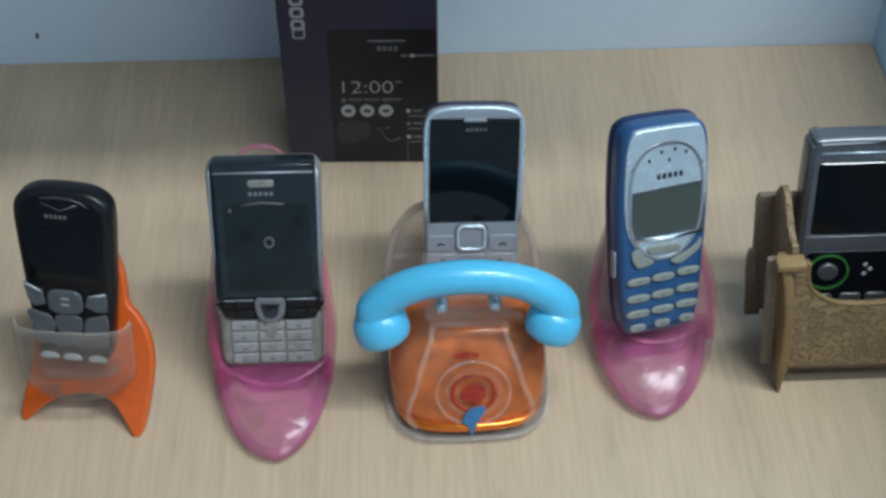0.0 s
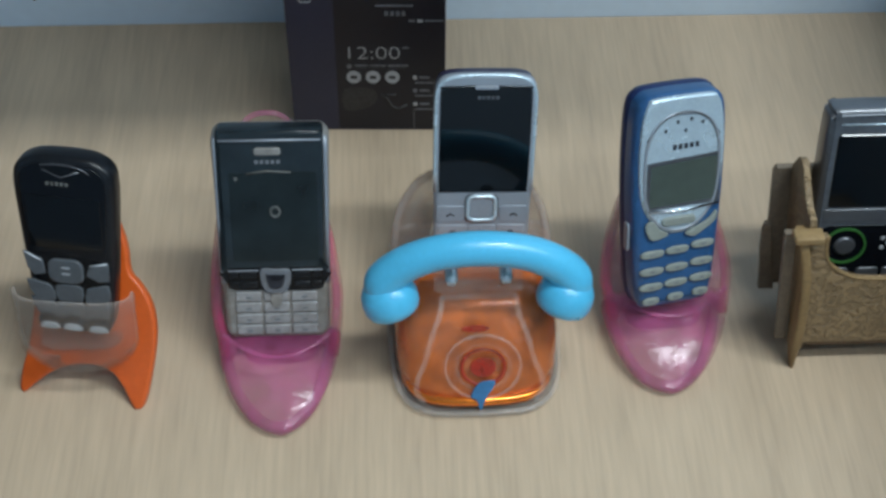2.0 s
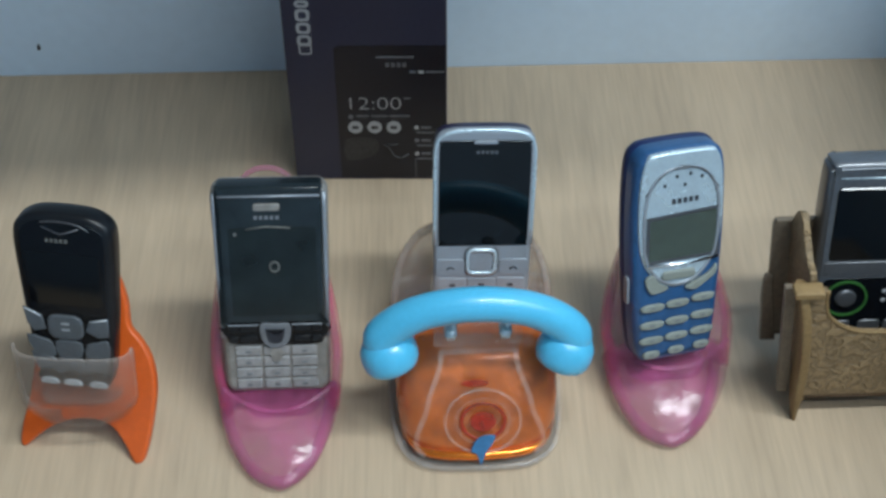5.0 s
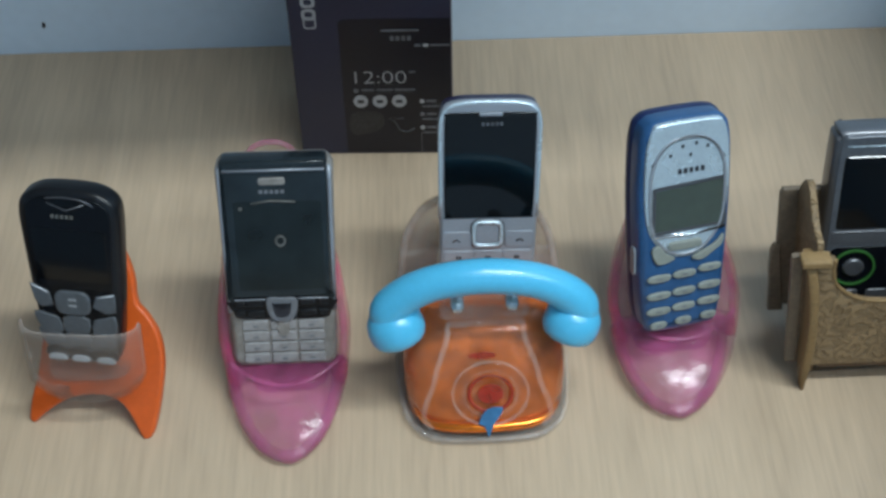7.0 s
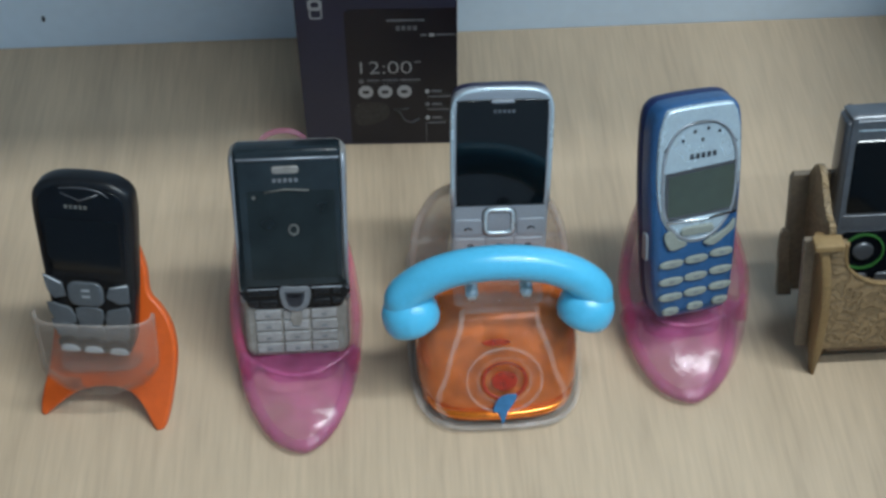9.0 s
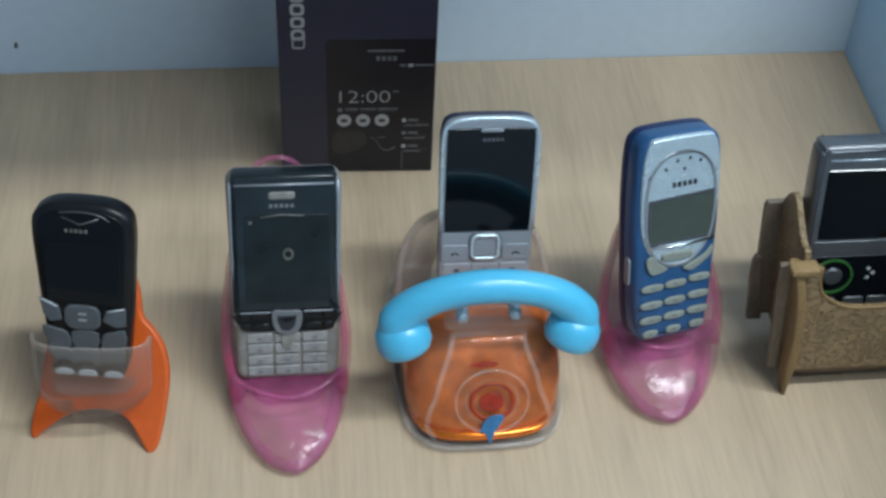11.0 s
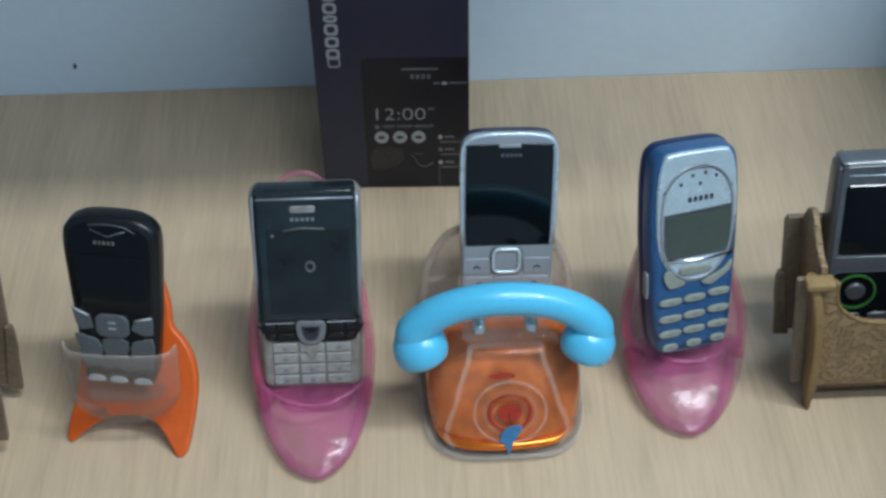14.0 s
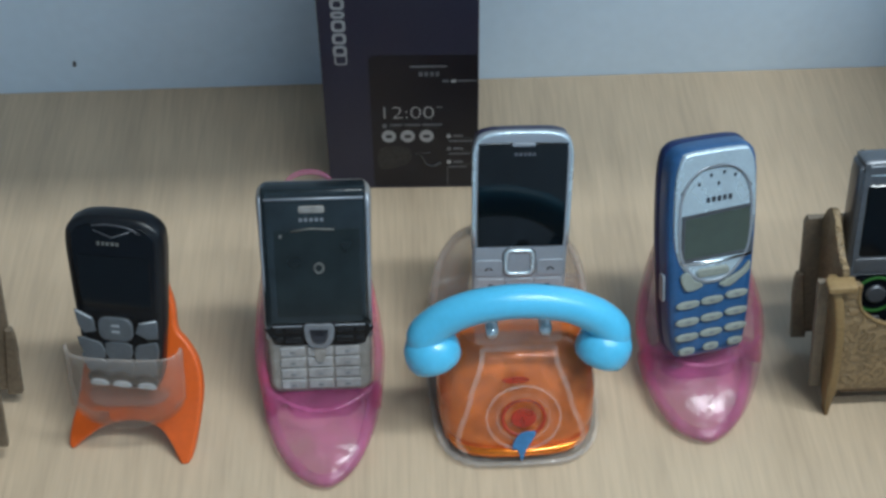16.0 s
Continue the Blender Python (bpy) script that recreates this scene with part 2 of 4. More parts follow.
def plate(outline, y0, y1, bevel=0.0005, steps=2, bm=None, back=None):
    """A plate with rounded edges over an outline in x and z, from y0 (front) to y1."""
    back = bevel if back is None else back
    if sum(a[0] * b[1] - b[0] * a[1] for a, b in zip(outline, outline[1:] + outline[:1])) < 0:
        outline = outline[::-1]
    rings = []
    for k in range(steps + 1):
        a = math.pi / 2 * k / steps
        d = bevel * (1 - math.sin(a))
        rings.append([(x, y0 + bevel * (1 - math.cos(a)), z) for x, z in inset(outline, d)])
    for k in range(steps + 1):
        a = math.pi / 2 * k / steps
        d = back * (1 - math.cos(a))
        rings.append([(x, y1 - back + back * math.sin(a), z) for x, z in inset(outline, d)])
    return loft(rings, bm)


def flat_plate(outline, z0, z1, bevel=0.0005):
    """The same, lying down: an outline in x and y, from z0 to z1."""
    bm = plate([(x, -y) for x, y in outline][::-1], -z1, -z0, bevel)
    for v in bm.verts:
        v.co = Vector((v.co.x, -v.co.z, -v.co.y))
    return bm


def tube(path, radius, n=12, squash=1.0, bm=None):
    pts = [Vector(p) for p in path]
    rings, side = [], None
    for i, p in enumerate(pts):
        d = (pts[min(i + 1, len(pts) - 1)] - pts[max(i - 1, 0)]).normalized()
        if side is None:
            side = d.orthogonal().normalized()
        side = (side - d * side.dot(d)).normalized()
        up = d.cross(side)
        r = radius[i] if isinstance(radius, (list, tuple)) else radius
        rings.append([p + side * (r * math.cos(2 * math.pi * k / n)) + up * (r * squash * math.sin(2 * math.pi * k / n)) for k in range(n)])
    return loft(rings, bm)


def box_mesh(x0, y0, z0, x1, y1, z1, bevel=0.0):
    if bevel:
        return plate(rrect(x0, z0, x1, z1, bevel, 2), y0, y1, bevel * 0.6)
    bm = bmesh.new()
    bmesh.ops.create_cube(bm, size=1, matrix=Matrix.Translation(((x0 + x1) / 2, (y0 + y1) / 2, (z0 + z1) / 2)) @ Matrix.Diagonal((x1 - x0, y1 - y0, z1 - z0, 1)))
    return bm


def ring(outer, inner, y0, y1):
    """A flat frame between two outlines of as many points."""
    bm = bmesh.new()
    n = len(outer)
    rows = [[bm.verts.new((x, y, z)) for x, z in o] for o, y in ((outer, y1), (outer, y0), (inner, y0), (inner, y1))]
    for a, b in zip(rows, rows[1:] + rows[:1]):
        for i in range(n):
            j = (i + 1) % n
            bm.faces.new((a[i], a[j], b[j], b[i]))
    return bm


def words(text, size, m, mat, parent, name="printed_text"):
    """Lettering in the built-in font, as a thin mesh."""
    c = bpy.data.curves.new(name, "FONT")
    c.body, c.size, c.extrude, c.offset = text, size, 0.00004, -0.00022
    c.align_x, c.align_y = "CENTER", "CENTER"
    tmp = new("lettering", c)
    me = bpy.data.meshes.new_from_object(tmp.evaluated_get(bpy.context.evaluated_depsgraph_get()))
    bpy.data.objects.remove(tmp)
    me.transform(m)
    me.materials.clear()
    me.materials.append(mat)
    me.name = name
    ob = new(name, me)
    ob.parent = parent
    return ob


def bar(x0, z0, x1, z1, mat, parent, name="print_bar", y=0.0, thick=0.00025, r=0.0003):
    return part(name, plate(rrect(x0, z0, x1, z1, r, 2), y - thick, y, thick * 0.4, 1), mat, parent, smooth=False)


def brand_bars(cx, cz, width, height, n, mat, parent, y, tilt=0.0):
    """A maker's name as plain upright bars of its size."""
    step = width / n
    for k in range(n):
        x = cx - width / 2 + step * k
        dz = (x + step / 2 - cx) * tilt
        bar(x + step * 0.12, cz - height / 2 + dz, x + step * 0.80, cz + height / 2 + dz, mat, parent, "maker_mark", y, 0.0002)


def structure(name, bm, mat, label):
    return tagged(part(name, bm, mat, None, "", False), label, "", "", "structure")


# ---- the room ----
structure("wall_north", box_mesh(-2.2, 0.6405, -0.75, 2.2, 0.76, 1.95), PAINT, "pale blue-grey painted wall behind the desk")
structure("wall_east", box_mesh(0.2915, -0.30, -0.75, 0.325, 0.6403, 0.20), BLUE_PAINT, "low blue-grey painted partition beside the desk")
structure("wall_south", box_mesh(-2.2, -2.1, -0.75, 2.2, -2.0, 1.95), PAINT, "plain pale painted wall behind the walkway")
structure("wall_west", box_mesh(-2.3, -2.0, -0.75, -2.2, 0.76, 1.95), PAINT, "plain pale painted side wall")
structure("wall_far_east", box_mesh(2.2, -2.0, -0.75, 2.3, 0.76, 1.95), PAINT, "plain pale painted wall beyond the partition")
structure("floor", box_mesh(-2.3, -2.1, -0.80, 2.3, 0.76, -0.75), FLOOR, "dull grey-blue room floor")
structure("ceiling", box_mesh(-2.3, -2.1, 1.95, 2.3, 0.76, 2.0), CEILING, "white painted ceiling")
# the shelf is added out of view to throw a shadow band on the desk's back
structure("shade_shelf", box_mesh(-1.2, 0.365, 0.50, 0.23, 0.640, 0.525, 0.004), LAMINATE, "unseen beige shelf added to shade the back of the desk")
structure("wall_mark", plate(closed_curve([(-0.2274, 0.0195), (-0.2262, 0.0188), (-0.2252, 0.0205), (-0.2256, 0.0230), (-0.2268, 0.0228)], 4), 0.6401, 0.6404, 0.0001, 1), SPECK, "small dark chip in the wall paint")

desk = thing("desk", pose(0, 0, 0), "pale beige wood-grain laminate desk against the wall", "desk")
part("desk_top", box_mesh(-1.2, 0.12, -0.025, 0.291, 0.640, 0.0), LAMINATE, desk, smooth=False)
part("side_panel", box_mesh(-1.19, 0.14, -0.75, -1.165, 0.632, -0.0255), LAMINATE, desk, smooth=False)
part("side_panel", box_mesh(0.262, 0.14, -0.75, 0.287, 0.632, -0.0255), LAMINATE, desk, smooth=False)


# ---- dark phone carton ----
def phone_carton():
    W, H, D = 0.0868, 0.168, 0.055
    c = thing("phone_carton", pose(-0.0275, 0.5400, 0, 0, 0, -1.8), "dark navy cardboard phone carton standing on end", "box")
    part("carton", plate(rrect(-W / 2 + 0.0020, 0, W / 2, H, 0.0008, 2), 0, D, 0.0005, 1), NAVY, c, smooth=False)
    ox = 0.0262
    out = [(0.0430, 0.0015), (0.0430, 0.0945), (-0.0135, 0.0945), (-0.0158, 0.0922), (-0.0158, 0.0015)]
    part("printed_phone", plate(out, -0.0002, 0.0, 0.0001, 1), PRINT_BLACK, c, "matt black printed phone picture", False)
    y = -0.0002
    bar(-0.020 + ox, 0.0862, 0.0 + ox, 0.0876, PRINT_GREY, c, "earpiece_print", y, r=0.0006)
    brand_bars(-0.0095 + ox, 0.0818, 0.0120, 0.0030, 4, PRINT_GREY, c, y)
    bar(-0.0025 + ox, 0.0762, 0.0010 + ox, 0.0778, PRINT_GREY, c, "status_print", y)
    bar(0.0022 + ox, 0.0760, 0.0050 + ox, 0.0780, PRINT_WHITE, c, "status_print", y)
    bar(0.0060 + ox, 0.0766, 0.0160 + ox, 0.0776, PRINT_GREY, c, "status_print", y)
    face = Matrix.Translation((-0.0225 + ox, y - 0.0001, 0.0550)) @ Matrix.Rotation(radians(90), 4, "X") @ Matrix.Diagonal((1.16, 1, 1, 1))
    words("12:00", 0.0122, face, PRINT_WHITE, c, "clock_print")
    bar(-0.0060 + ox, 0.0585, -0.0025 + ox, 0.0596, PRINT_GREY, c, "status_print", y)
    part("date_dot", plate(ellipse(-0.0350 + ox, 0.0462, 0.0014, 0.0016, 14), y - 0.0002, y, 0.0001, 1), PRINT_GREY, c, smooth=False)
    for k, (x0, x1) in enumerate(((-0.0320, -0.0250), (-0.0238, -0.0150), (-0.0140, -0.0030))):
        bar(x0 + ox, 0.0462, x1 + ox, 0.0474, PRINT_GREY, c, "date_print", y)
        bar(x0 + ox, 0.0444, x1 - 0.001 + ox, 0.0454, PRINT_DIM, c, "date_print", y)
    for k in range(3):
        cx = -0.0328 + 0.0105 * k + ox
        part("round_icon", plate(ellipse(cx, 0.0387, 0.0040, 0.0044, 22), y - 0.0002, y, 0.0001, 1), PRINT_WHITE, c, smooth=False)
        bar(cx - 0.0018, 0.0376, cx + 0.0018, 0.0398, PRINT_DIM, c, "icon_sign", y - 0.00025, 0.0001)
    for k, z in enumerate((0.0385, 0.0292, 0.0195)):
        part("list_dot", plate(ellipse(0.0006 + ox, z, 0.0013, 0.0015, 12), y - 0.0002, y, 0.0001, 1), PRINT_WHITE if k != 1 else PRINT_GREY, c, smooth=False)
        bar(0.0030 + ox, z - 0.0008, 0.0085 + ox, z + 0.0009, PRINT_GREY, c, "list_print", y)
        bar(0.0005 + ox, z - 0.0042, 0.0145 + ox - 0.002 * k, z - 0.0032, PRINT_GREY, c, "list_print", y)
        bar(0.0075 + ox, z - 0.0028, 0.0140 + ox, z - 0.0012, PRINT_DIM, c, "list_print", y)
    bar(-0.0004 + ox, 0.0020, 0.0000 + ox, 0.0160, PRINT_GREY, c, "rule_print", y, r=0.0001)
    part("chart_print", plate(closed_curve([(ox - 0.0380, 0.0150), (ox - 0.0225, 0.0190), (ox - 0.0222, 0.0300), (ox - 0.0380, 0.0300)], 4), y - 0.0001, y, 0.00004, 1), PRINT_DIM, c, smooth=False)
    part("curve_print", tube([(ox + x, y, z) for x, z in ((-0.0178, 0.0265), (-0.0145, 0.0240), (-0.0120, 0.0180), (-0.0085, 0.0165), (-0.0040, 0.0195))], 0.0011, 6, 0.1), PRINT_DIM, c)
    part("curve_print", tube([(ox + x, y, z) for x, z in ((-0.0165, 0.0270), (-0.0130, 0.0262), (-0.0098, 0.0268))], 0.0008, 6, 0.1), PRINT_DIM, c)
    # the product's name runs down the side, drawn as plain strokes
    z = 0.1555
    for h, mat in ((0.0085, PRINT_WHITE), (0.0085, PRINT_WHITE), (0.0075, PRINT_WHITE), (0.0080, PRINT_WHITE), (0.0055, PRINT_WHITE), (0.0085, PRINT_WHITE), (0.0080, PRINT_WHITE), (0.0080, PRINT_WHITE)):
        a, b = z - h + 0.0010, z
        part("name_stroke", ring(rrect(-0.0605 + ox, a, -0.0530 + ox, b, 0.0022, 3), rrect(-0.0588 + ox, a + 0.0016, -0.0547 + ox, b - 0.0016, 0.0012, 3), y + 0.0, y + 0.0002), mat, c, smooth=False)
        z -= h
    part("number_stroke", ring(rrect(-0.0600 + ox, 0.0885, -0.0532 + ox, 0.0960, 0.0016, 3), rrect(-0.0592 + ox, 0.0893, -0.0540 + ox, 0.0952, 0.0010, 3), y + 0.0, y + 0.0002), PRINT_WHITE, c, smooth=False)
    return c


phone_carton()


# ---- black phone in the orange stand ----
def black_phone():
    p = thing("mobile_phone", stand_pose(-0.1600, 0.3600, 0.0395, -9.0, 15.0, 0.5) @ Matrix.Diagonal((1.10, 0.82, 1.0, 1)), "black candybar mobile phone with grey keys in an orange stand", "mobile phone", "old mobile phones")
    prof = [(0.000, 0.0105), (0.003, 0.0148), (0.015, 0.0168), (0.035, 0.0185), (0.060, 0.0200), (0.077, 0.0206), (0.0845, 0.0190), (0.0890, 0.0135), (0.0905, 0.006)]
    out = closed_curve(mirrored(prof), 4)
    part("body", plate(out, 0.0, 0.017, 0.0035, 3, back=0.005), BLACK, p)
    part("front_cover", plate(inset(out, 0.0030), -0.0006, 0.003, 0.0006, 2), BLACK_GLOSS, p)
    part("screen", plate(rrect(-0.0155, 0.0450, 0.0150, 0.0715, 0.0015, 3), -0.0009, 0.0, 0.0002, 1), GLASS_BLACK, p, smooth=False)
    # thin grey tubes drawn as the highlights along the crease and top edge
    part("crease_highlight", tube([(-0.0075, -0.0006, 0.0845), (0.0, -0.0008, 0.0812), (0.0075, -0.0006, 0.0845)], 0.00035, 6), GUNMETAL, p)
    part("top_highlight", tube(open_curve([(-0.008, -0.0004, 0.0866), (0.0, -0.0008, 0.0876), (0.008, -0.0006, 0.0862), (0.0140, 0.0, 0.0815)], 4), 0.0004, 6), GUNMETAL, p)
    brand_bars(-0.0018, 0.0778, 0.0098, 0.0019, 5, SCUFF, p, -0.0006)
    keys = [("soft_key", [(-0.0188, 0.0425), (-0.0112, 0.0385), (-0.0098, 0.0315), (-0.0150, 0.0300), (-0.0176, 0.0340)]),
            ("soft_key", [(0.0165, 0.0395), (0.0085, 0.0375), (0.0068, 0.0320), (0.0120, 0.0290), (0.0165, 0.0300)])]
    for n, o in keys:
        part(n, plate(closed_curve(o, 1), -0.0016, 0.0, 0.0005, 2), DARK_KEY, p)
    # silver tubes stand in for the glints on the soft keys' upper edges
    for x0, z0, x1, z1 in ((-0.0182, 0.0420, -0.0116, 0.0384), (0.0160, 0.0394, 0.0090, 0.0374)):
        part("key_glint", tube([(x0, -0.0015, z0), (x1, -0.0016, z1)], 0.00045, 6), SILVER_KEY, p, "bright strip drawn as the glint on a key edge")
    nav = part("navigation_key", plate(rrect(-0.0090, 0.0270, 0.0060, 0.0398, 0.0042, 5), -0.0022, 0.0, 0.0009, 2), DARK_KEY, p)
    bar(-0.0030, 0.0350, 0.0005, 0.0362, MARK, nav, "key_print", -0.0022, 0.0001)
    bar(-0.0030, 0.0318, 0.0005, 0.0330, MARK, nav, "key_print", -0.0022, 0.0001)
    for r, z in enumerate((0.0218, 0.0128)):
        d = 0.0011 * r
        h = 0.0045
        for n, o in ((0, [(-0.0185 + d, z + h + 0.0012), (-0.0120 + d, z + h), (-0.0082 + d, z + h * 0.6), (-0.0066 + d, z - h), (-0.0120 + d, z - h), (-0.0162 + d, z - h * 0.6)]),
                     (1, [(-0.0066, z + h * 0.7), (-0.0010, z + h * 1.05), (0.0048, z + h * 0.7), (0.0042, z - h), (-0.0010, z - h * 0.9), (-0.0058, z - h)]),
                     (2, [(0.0158 - d, z + h + 0.0012), (0.0162 - d, z - h * 0.6), (0.0110 - d, z - h), (0.0058 - d, z - h), (0.0066 - d, z + h * 0.6), (0.0110 - d, z + h)])):
            part("number_key", plate(closed_curve(o, 2), -0.0016, 0.0, 0.0006, 2), DARK_KEY, p)
    for cx in (-0.0104, -0.0005, 0.0104):
        dome = part("key_dome", plate(ellipse(cx, 0.0060, 0.0050, 0.0042, 20), -0.0020, 0.0, 0.0005, 2), BLACK_GLOSS, p, "glossy dark key surround")
        key = part("bottom_key", plate(closed_curve([(cx - 0.0036, 0.0022), (cx + 0.0036, 0.0022), (cx + 0.0033, 0.0046), (cx + 0.0012, 0.0055), (cx - 0.0012, 0.0055), (cx - 0.0033, 0.0046)], 3), -0.0027, 0.0, 0.0005, 2), SILVER_KEY, dome, "bright silver bottom key")
    return p


def orange_stand():
    s = thing("phone_stand", pose(-0.1623, 0.3540, 0.0), "orange plastic fin-footed phone stand with a hazy clear cup", "phone stand")
    # one leaning plate cut like a rocket, its fins drawn down into pointed feet
    outline = [(26, -1.3), (28.2, -2.4), (31.4, 0.9), (34.1, 18.4), (34.8, 36.7), (31.5, 50.2), (25.5, 58.9), (20.4, 64.1), (18.1, 76.2), (12.7, 88), (6, 95),
               (-2, 95), (-9, 87), (-13, 76), (-15.5, 66), (-19, 58), (-24, 46), (-25.5, 34), (-27, 20), (-29.2, 11), (-30.2, 0.2), (-27.8, -2.3),
               (-24, 1.5), (-14.7, 9.8), (-5, 14.6), (6.5, 16.4), (15.1, 13.8), (21.2, 6.7)]
    bm = plate(closed_curve([(u / 1000, v / 1000) for u, v in outline], 3), -0.0005, 0.0050, 0.0013, 3)
    bm.transform(Matrix.Translation((0.163, -0.3505, 0)) @ stand_pose(-0.164, 0.3485, 0.0024, -12.5, 33, 0))
    part("back_plate", bm, ORANGE, s, "orange rocket-shaped plate with finned feet")
    part("rear_strut", tube([(-0.002, 0.044, 0.056), (-0.002, 0.062, 0.030), (-0.002, 0.076, 0.0035)], [0.005, 0.0045, 0.0035], 10), ORANGE, s)
    # cup: a bent sheet, open above
    rows_out = []
    for k in range(13):
        f = k / 12
        z = 0.0185 + 0.0550 * f
        half = 0.0120 + 0.0136 * min(1, f * 3.0) ** 0.45
        front = 0.0010 - 0.0060 * min(1, f * 3) ** 0.5
        plan = [(-half, front + 0.0085), (-half + 0.0012, front + 0.0045), (-half + 0.006, front + 0.0014), (-half * 0.40, front + 0.0002), (0.0, front),
                (half * 0.40, front + 0.0002), (half - 0.006, front + 0.0014), (half - 0.0012, front + 0.0045), (half, front + 0.0085)]
        curve = open_curve([(x + 0.003 + 0.0035 * f, y, z) for x, y in plan], 4)
        rows_out.append([(c.x, c.y, c.z - 0.10 * (c.x + 0.016) * f) for c in curve])
    bm = loft(rows_out, None, False, False)
    cup = part("cup", bm, FROST, s, "hazy clear plastic cup")
    md = cup.modifiers.new("thickness", "SOLIDIFY")
    md.thickness, md.offset = 0.0014, 1
    part("rim", tube(rows_out[-1], 0.0006, 8), CLEAR_RIB, cup, "clear rounded cup rim")
    part("rim", tube([r[0] for r in rows_out], 0.0006, 8), CLEAR_RIB, cup)
    part("rim", tube([r[-1] for r in rows_out], 0.0006, 8), CLEAR_RIB, cup)
    part("cup_floor", flat_plate([(x + 0.003, y + 0.021) for x, y in rrect(-0.0190, -0.018, 0.0190, 0.010, 0.008)], 0.0300, 0.0320, 0.0005), FROST, s)
    return s


orange_stand()
black_phone()


# ---- pink slipper stands ----
def slipper_stand(x, y, yaw, lean, base_z, back_y, length, half, label, loop=True, skew=0.0, taper=0.63):
    """Tip of the toe at the origin; the shell rises behind the phone."""
    s = thing("slipper_stand", pose(x, y, 0, 0, 0, yaw), label, "phone stand", "pink slipper stands")
    # toe: a pointed solid with a gently domed top
    rings, n = [], 22
    N = 16
    for k in range(N + 1):
        f = (k / N) ** 1.5
        yy = back_y * 1.22 * f
        w = half * (1 - (1 - f * 0.995 - 0.004) ** 1.8) ** 0.54
        top = 0.004 + (base_z - 0.005) * (math.sin(math.pi / 2 * min(1, f / 0.80))) ** 1.0
        if f > 0.82:
            top -= (f - 0.82) * 0.012
        ringp = []
        for i in range(n):
            a = 2 * math.pi * i / n
            c, sn = math.cos(a), math.sin(a)
            ex = math.copysign(abs(c) ** 0.75, c) * w * (1.0 if sn > 0 else 0.90)
            ez = top * 0.45 + (abs(sn) ** 0.8) * (top * 0.55 if sn > 0 else -(top * 0.45 - 0.0006)) + 0.0028 * max(0, 1 - f * 2.2)
            ringp.append((ex + skew * yy, yy, ez))
        rings.append(ringp)
    part("toe", loft(rings), PINK, s)
    edge = [Vector((r[0][0] * 0.90, r[0][1] + 0.003, max(0.0055, r[0][2] - 0.001))) for r in rings]
    other = [Vector((r[n // 2][0] * 0.90 + skew * r[0][1] * 0.2, r[0][1] + 0.003, max(0.0055, r[n // 2][2] - 0.001))) for r in rings]
    band = other[:0:-1] + edge
    part("toe_rim", tube(band, 0.0030, 12, 0.9), PINK, s, "rounded rim of the toe")
    # back shell, a leaning spoon whose rims wrap round the phone
    L = radians(lean)
    rows = []
    M = 14
    for k in range(M + 1):
        f = k / M
        v = length * f
        w = half * (1.0 - taper * f ** 2.2)
        wrap = 0.026 * (1 - f) ** 1.5 + 0.002
        row = []
        w *= 0.84 + 0.16 * min(1, f * 4)
        for i in range(13):
            c = -1 + i / 6
            yy = 0.024 - wrap * abs(c) ** 2.2
            xx = c * w
            row.append((xx + skew * back_y, back_y + yy * math.cos(L) + v * math.sin(L), max(0.0022, base_z - 0.012 + v * math.cos(L) - yy * math.sin(L))))
        rows.append(row)
    shell = part("back_shell", loft(rows, None, False, False), PINK, s)
    md = shell.modifiers.new("thickness", "SOLIDIFY")
    md.thickness, md.offset = 0.0024, 0
    for sgn in (-1, 1):
        edge = [Vector(r[0 if sgn < 0 else -1]) for r in rows]
        part("rim", tube(edge, 0.0027, 10), PINK_RIM, s, "deep pink rounded side rim")
    if loop:
        f = rows[-1]
        mid, tip = Vector(f[6]), Vector((0, math.sin(L), math.cos(L)))
        pts = [mid + Vector((0.0112 * math.cos(a), 0, 0)) + tip * (0.0085 * math.sin(a)) for a in [math.pi * k / 14 for k in range(15)]]
        part("top_loop", tube(pts, 0.0014, 8), PINK, s, "pale pink loop")
    lip = [(c * half * 0.90 + skew * back_y, back_y + 0.002 - 0.0135 * (1 - c * c), base_z + 0.0035 * c * c - 0.0012) for c in [-1 + k / 8 for k in range(17)]]
    part("front_lip", tube(lip, 0.0011, 8), PINK, s, "rounded lip before the phone")
    # heel block that carries the shell on the desk
    part("heel", flat_plate([(a + skew * back_y * 1.3, b + back_y * 1.28) for a, b in rrect(-half * 0.62, -0.012, half * 0.62, 0.016, 0.010)], 0.0, 0.0055, 0.0015), PINK, s)
    return s


slipper_stand(-0.0672, 0.3250, 2.0, 16.9, 0.0215, 0.0447, 0.107, 0.0300, "glossy pink translucent slipper-shaped phone stand with a top loop")
slipper_stand(0.1172, 0.3440, 3.0, 22.0, 0.0245, 0.0432, 0.084, 0.0315, "glossy pink translucent slipper-shaped stand holding a blue phone", False, 0.10, 0.95)


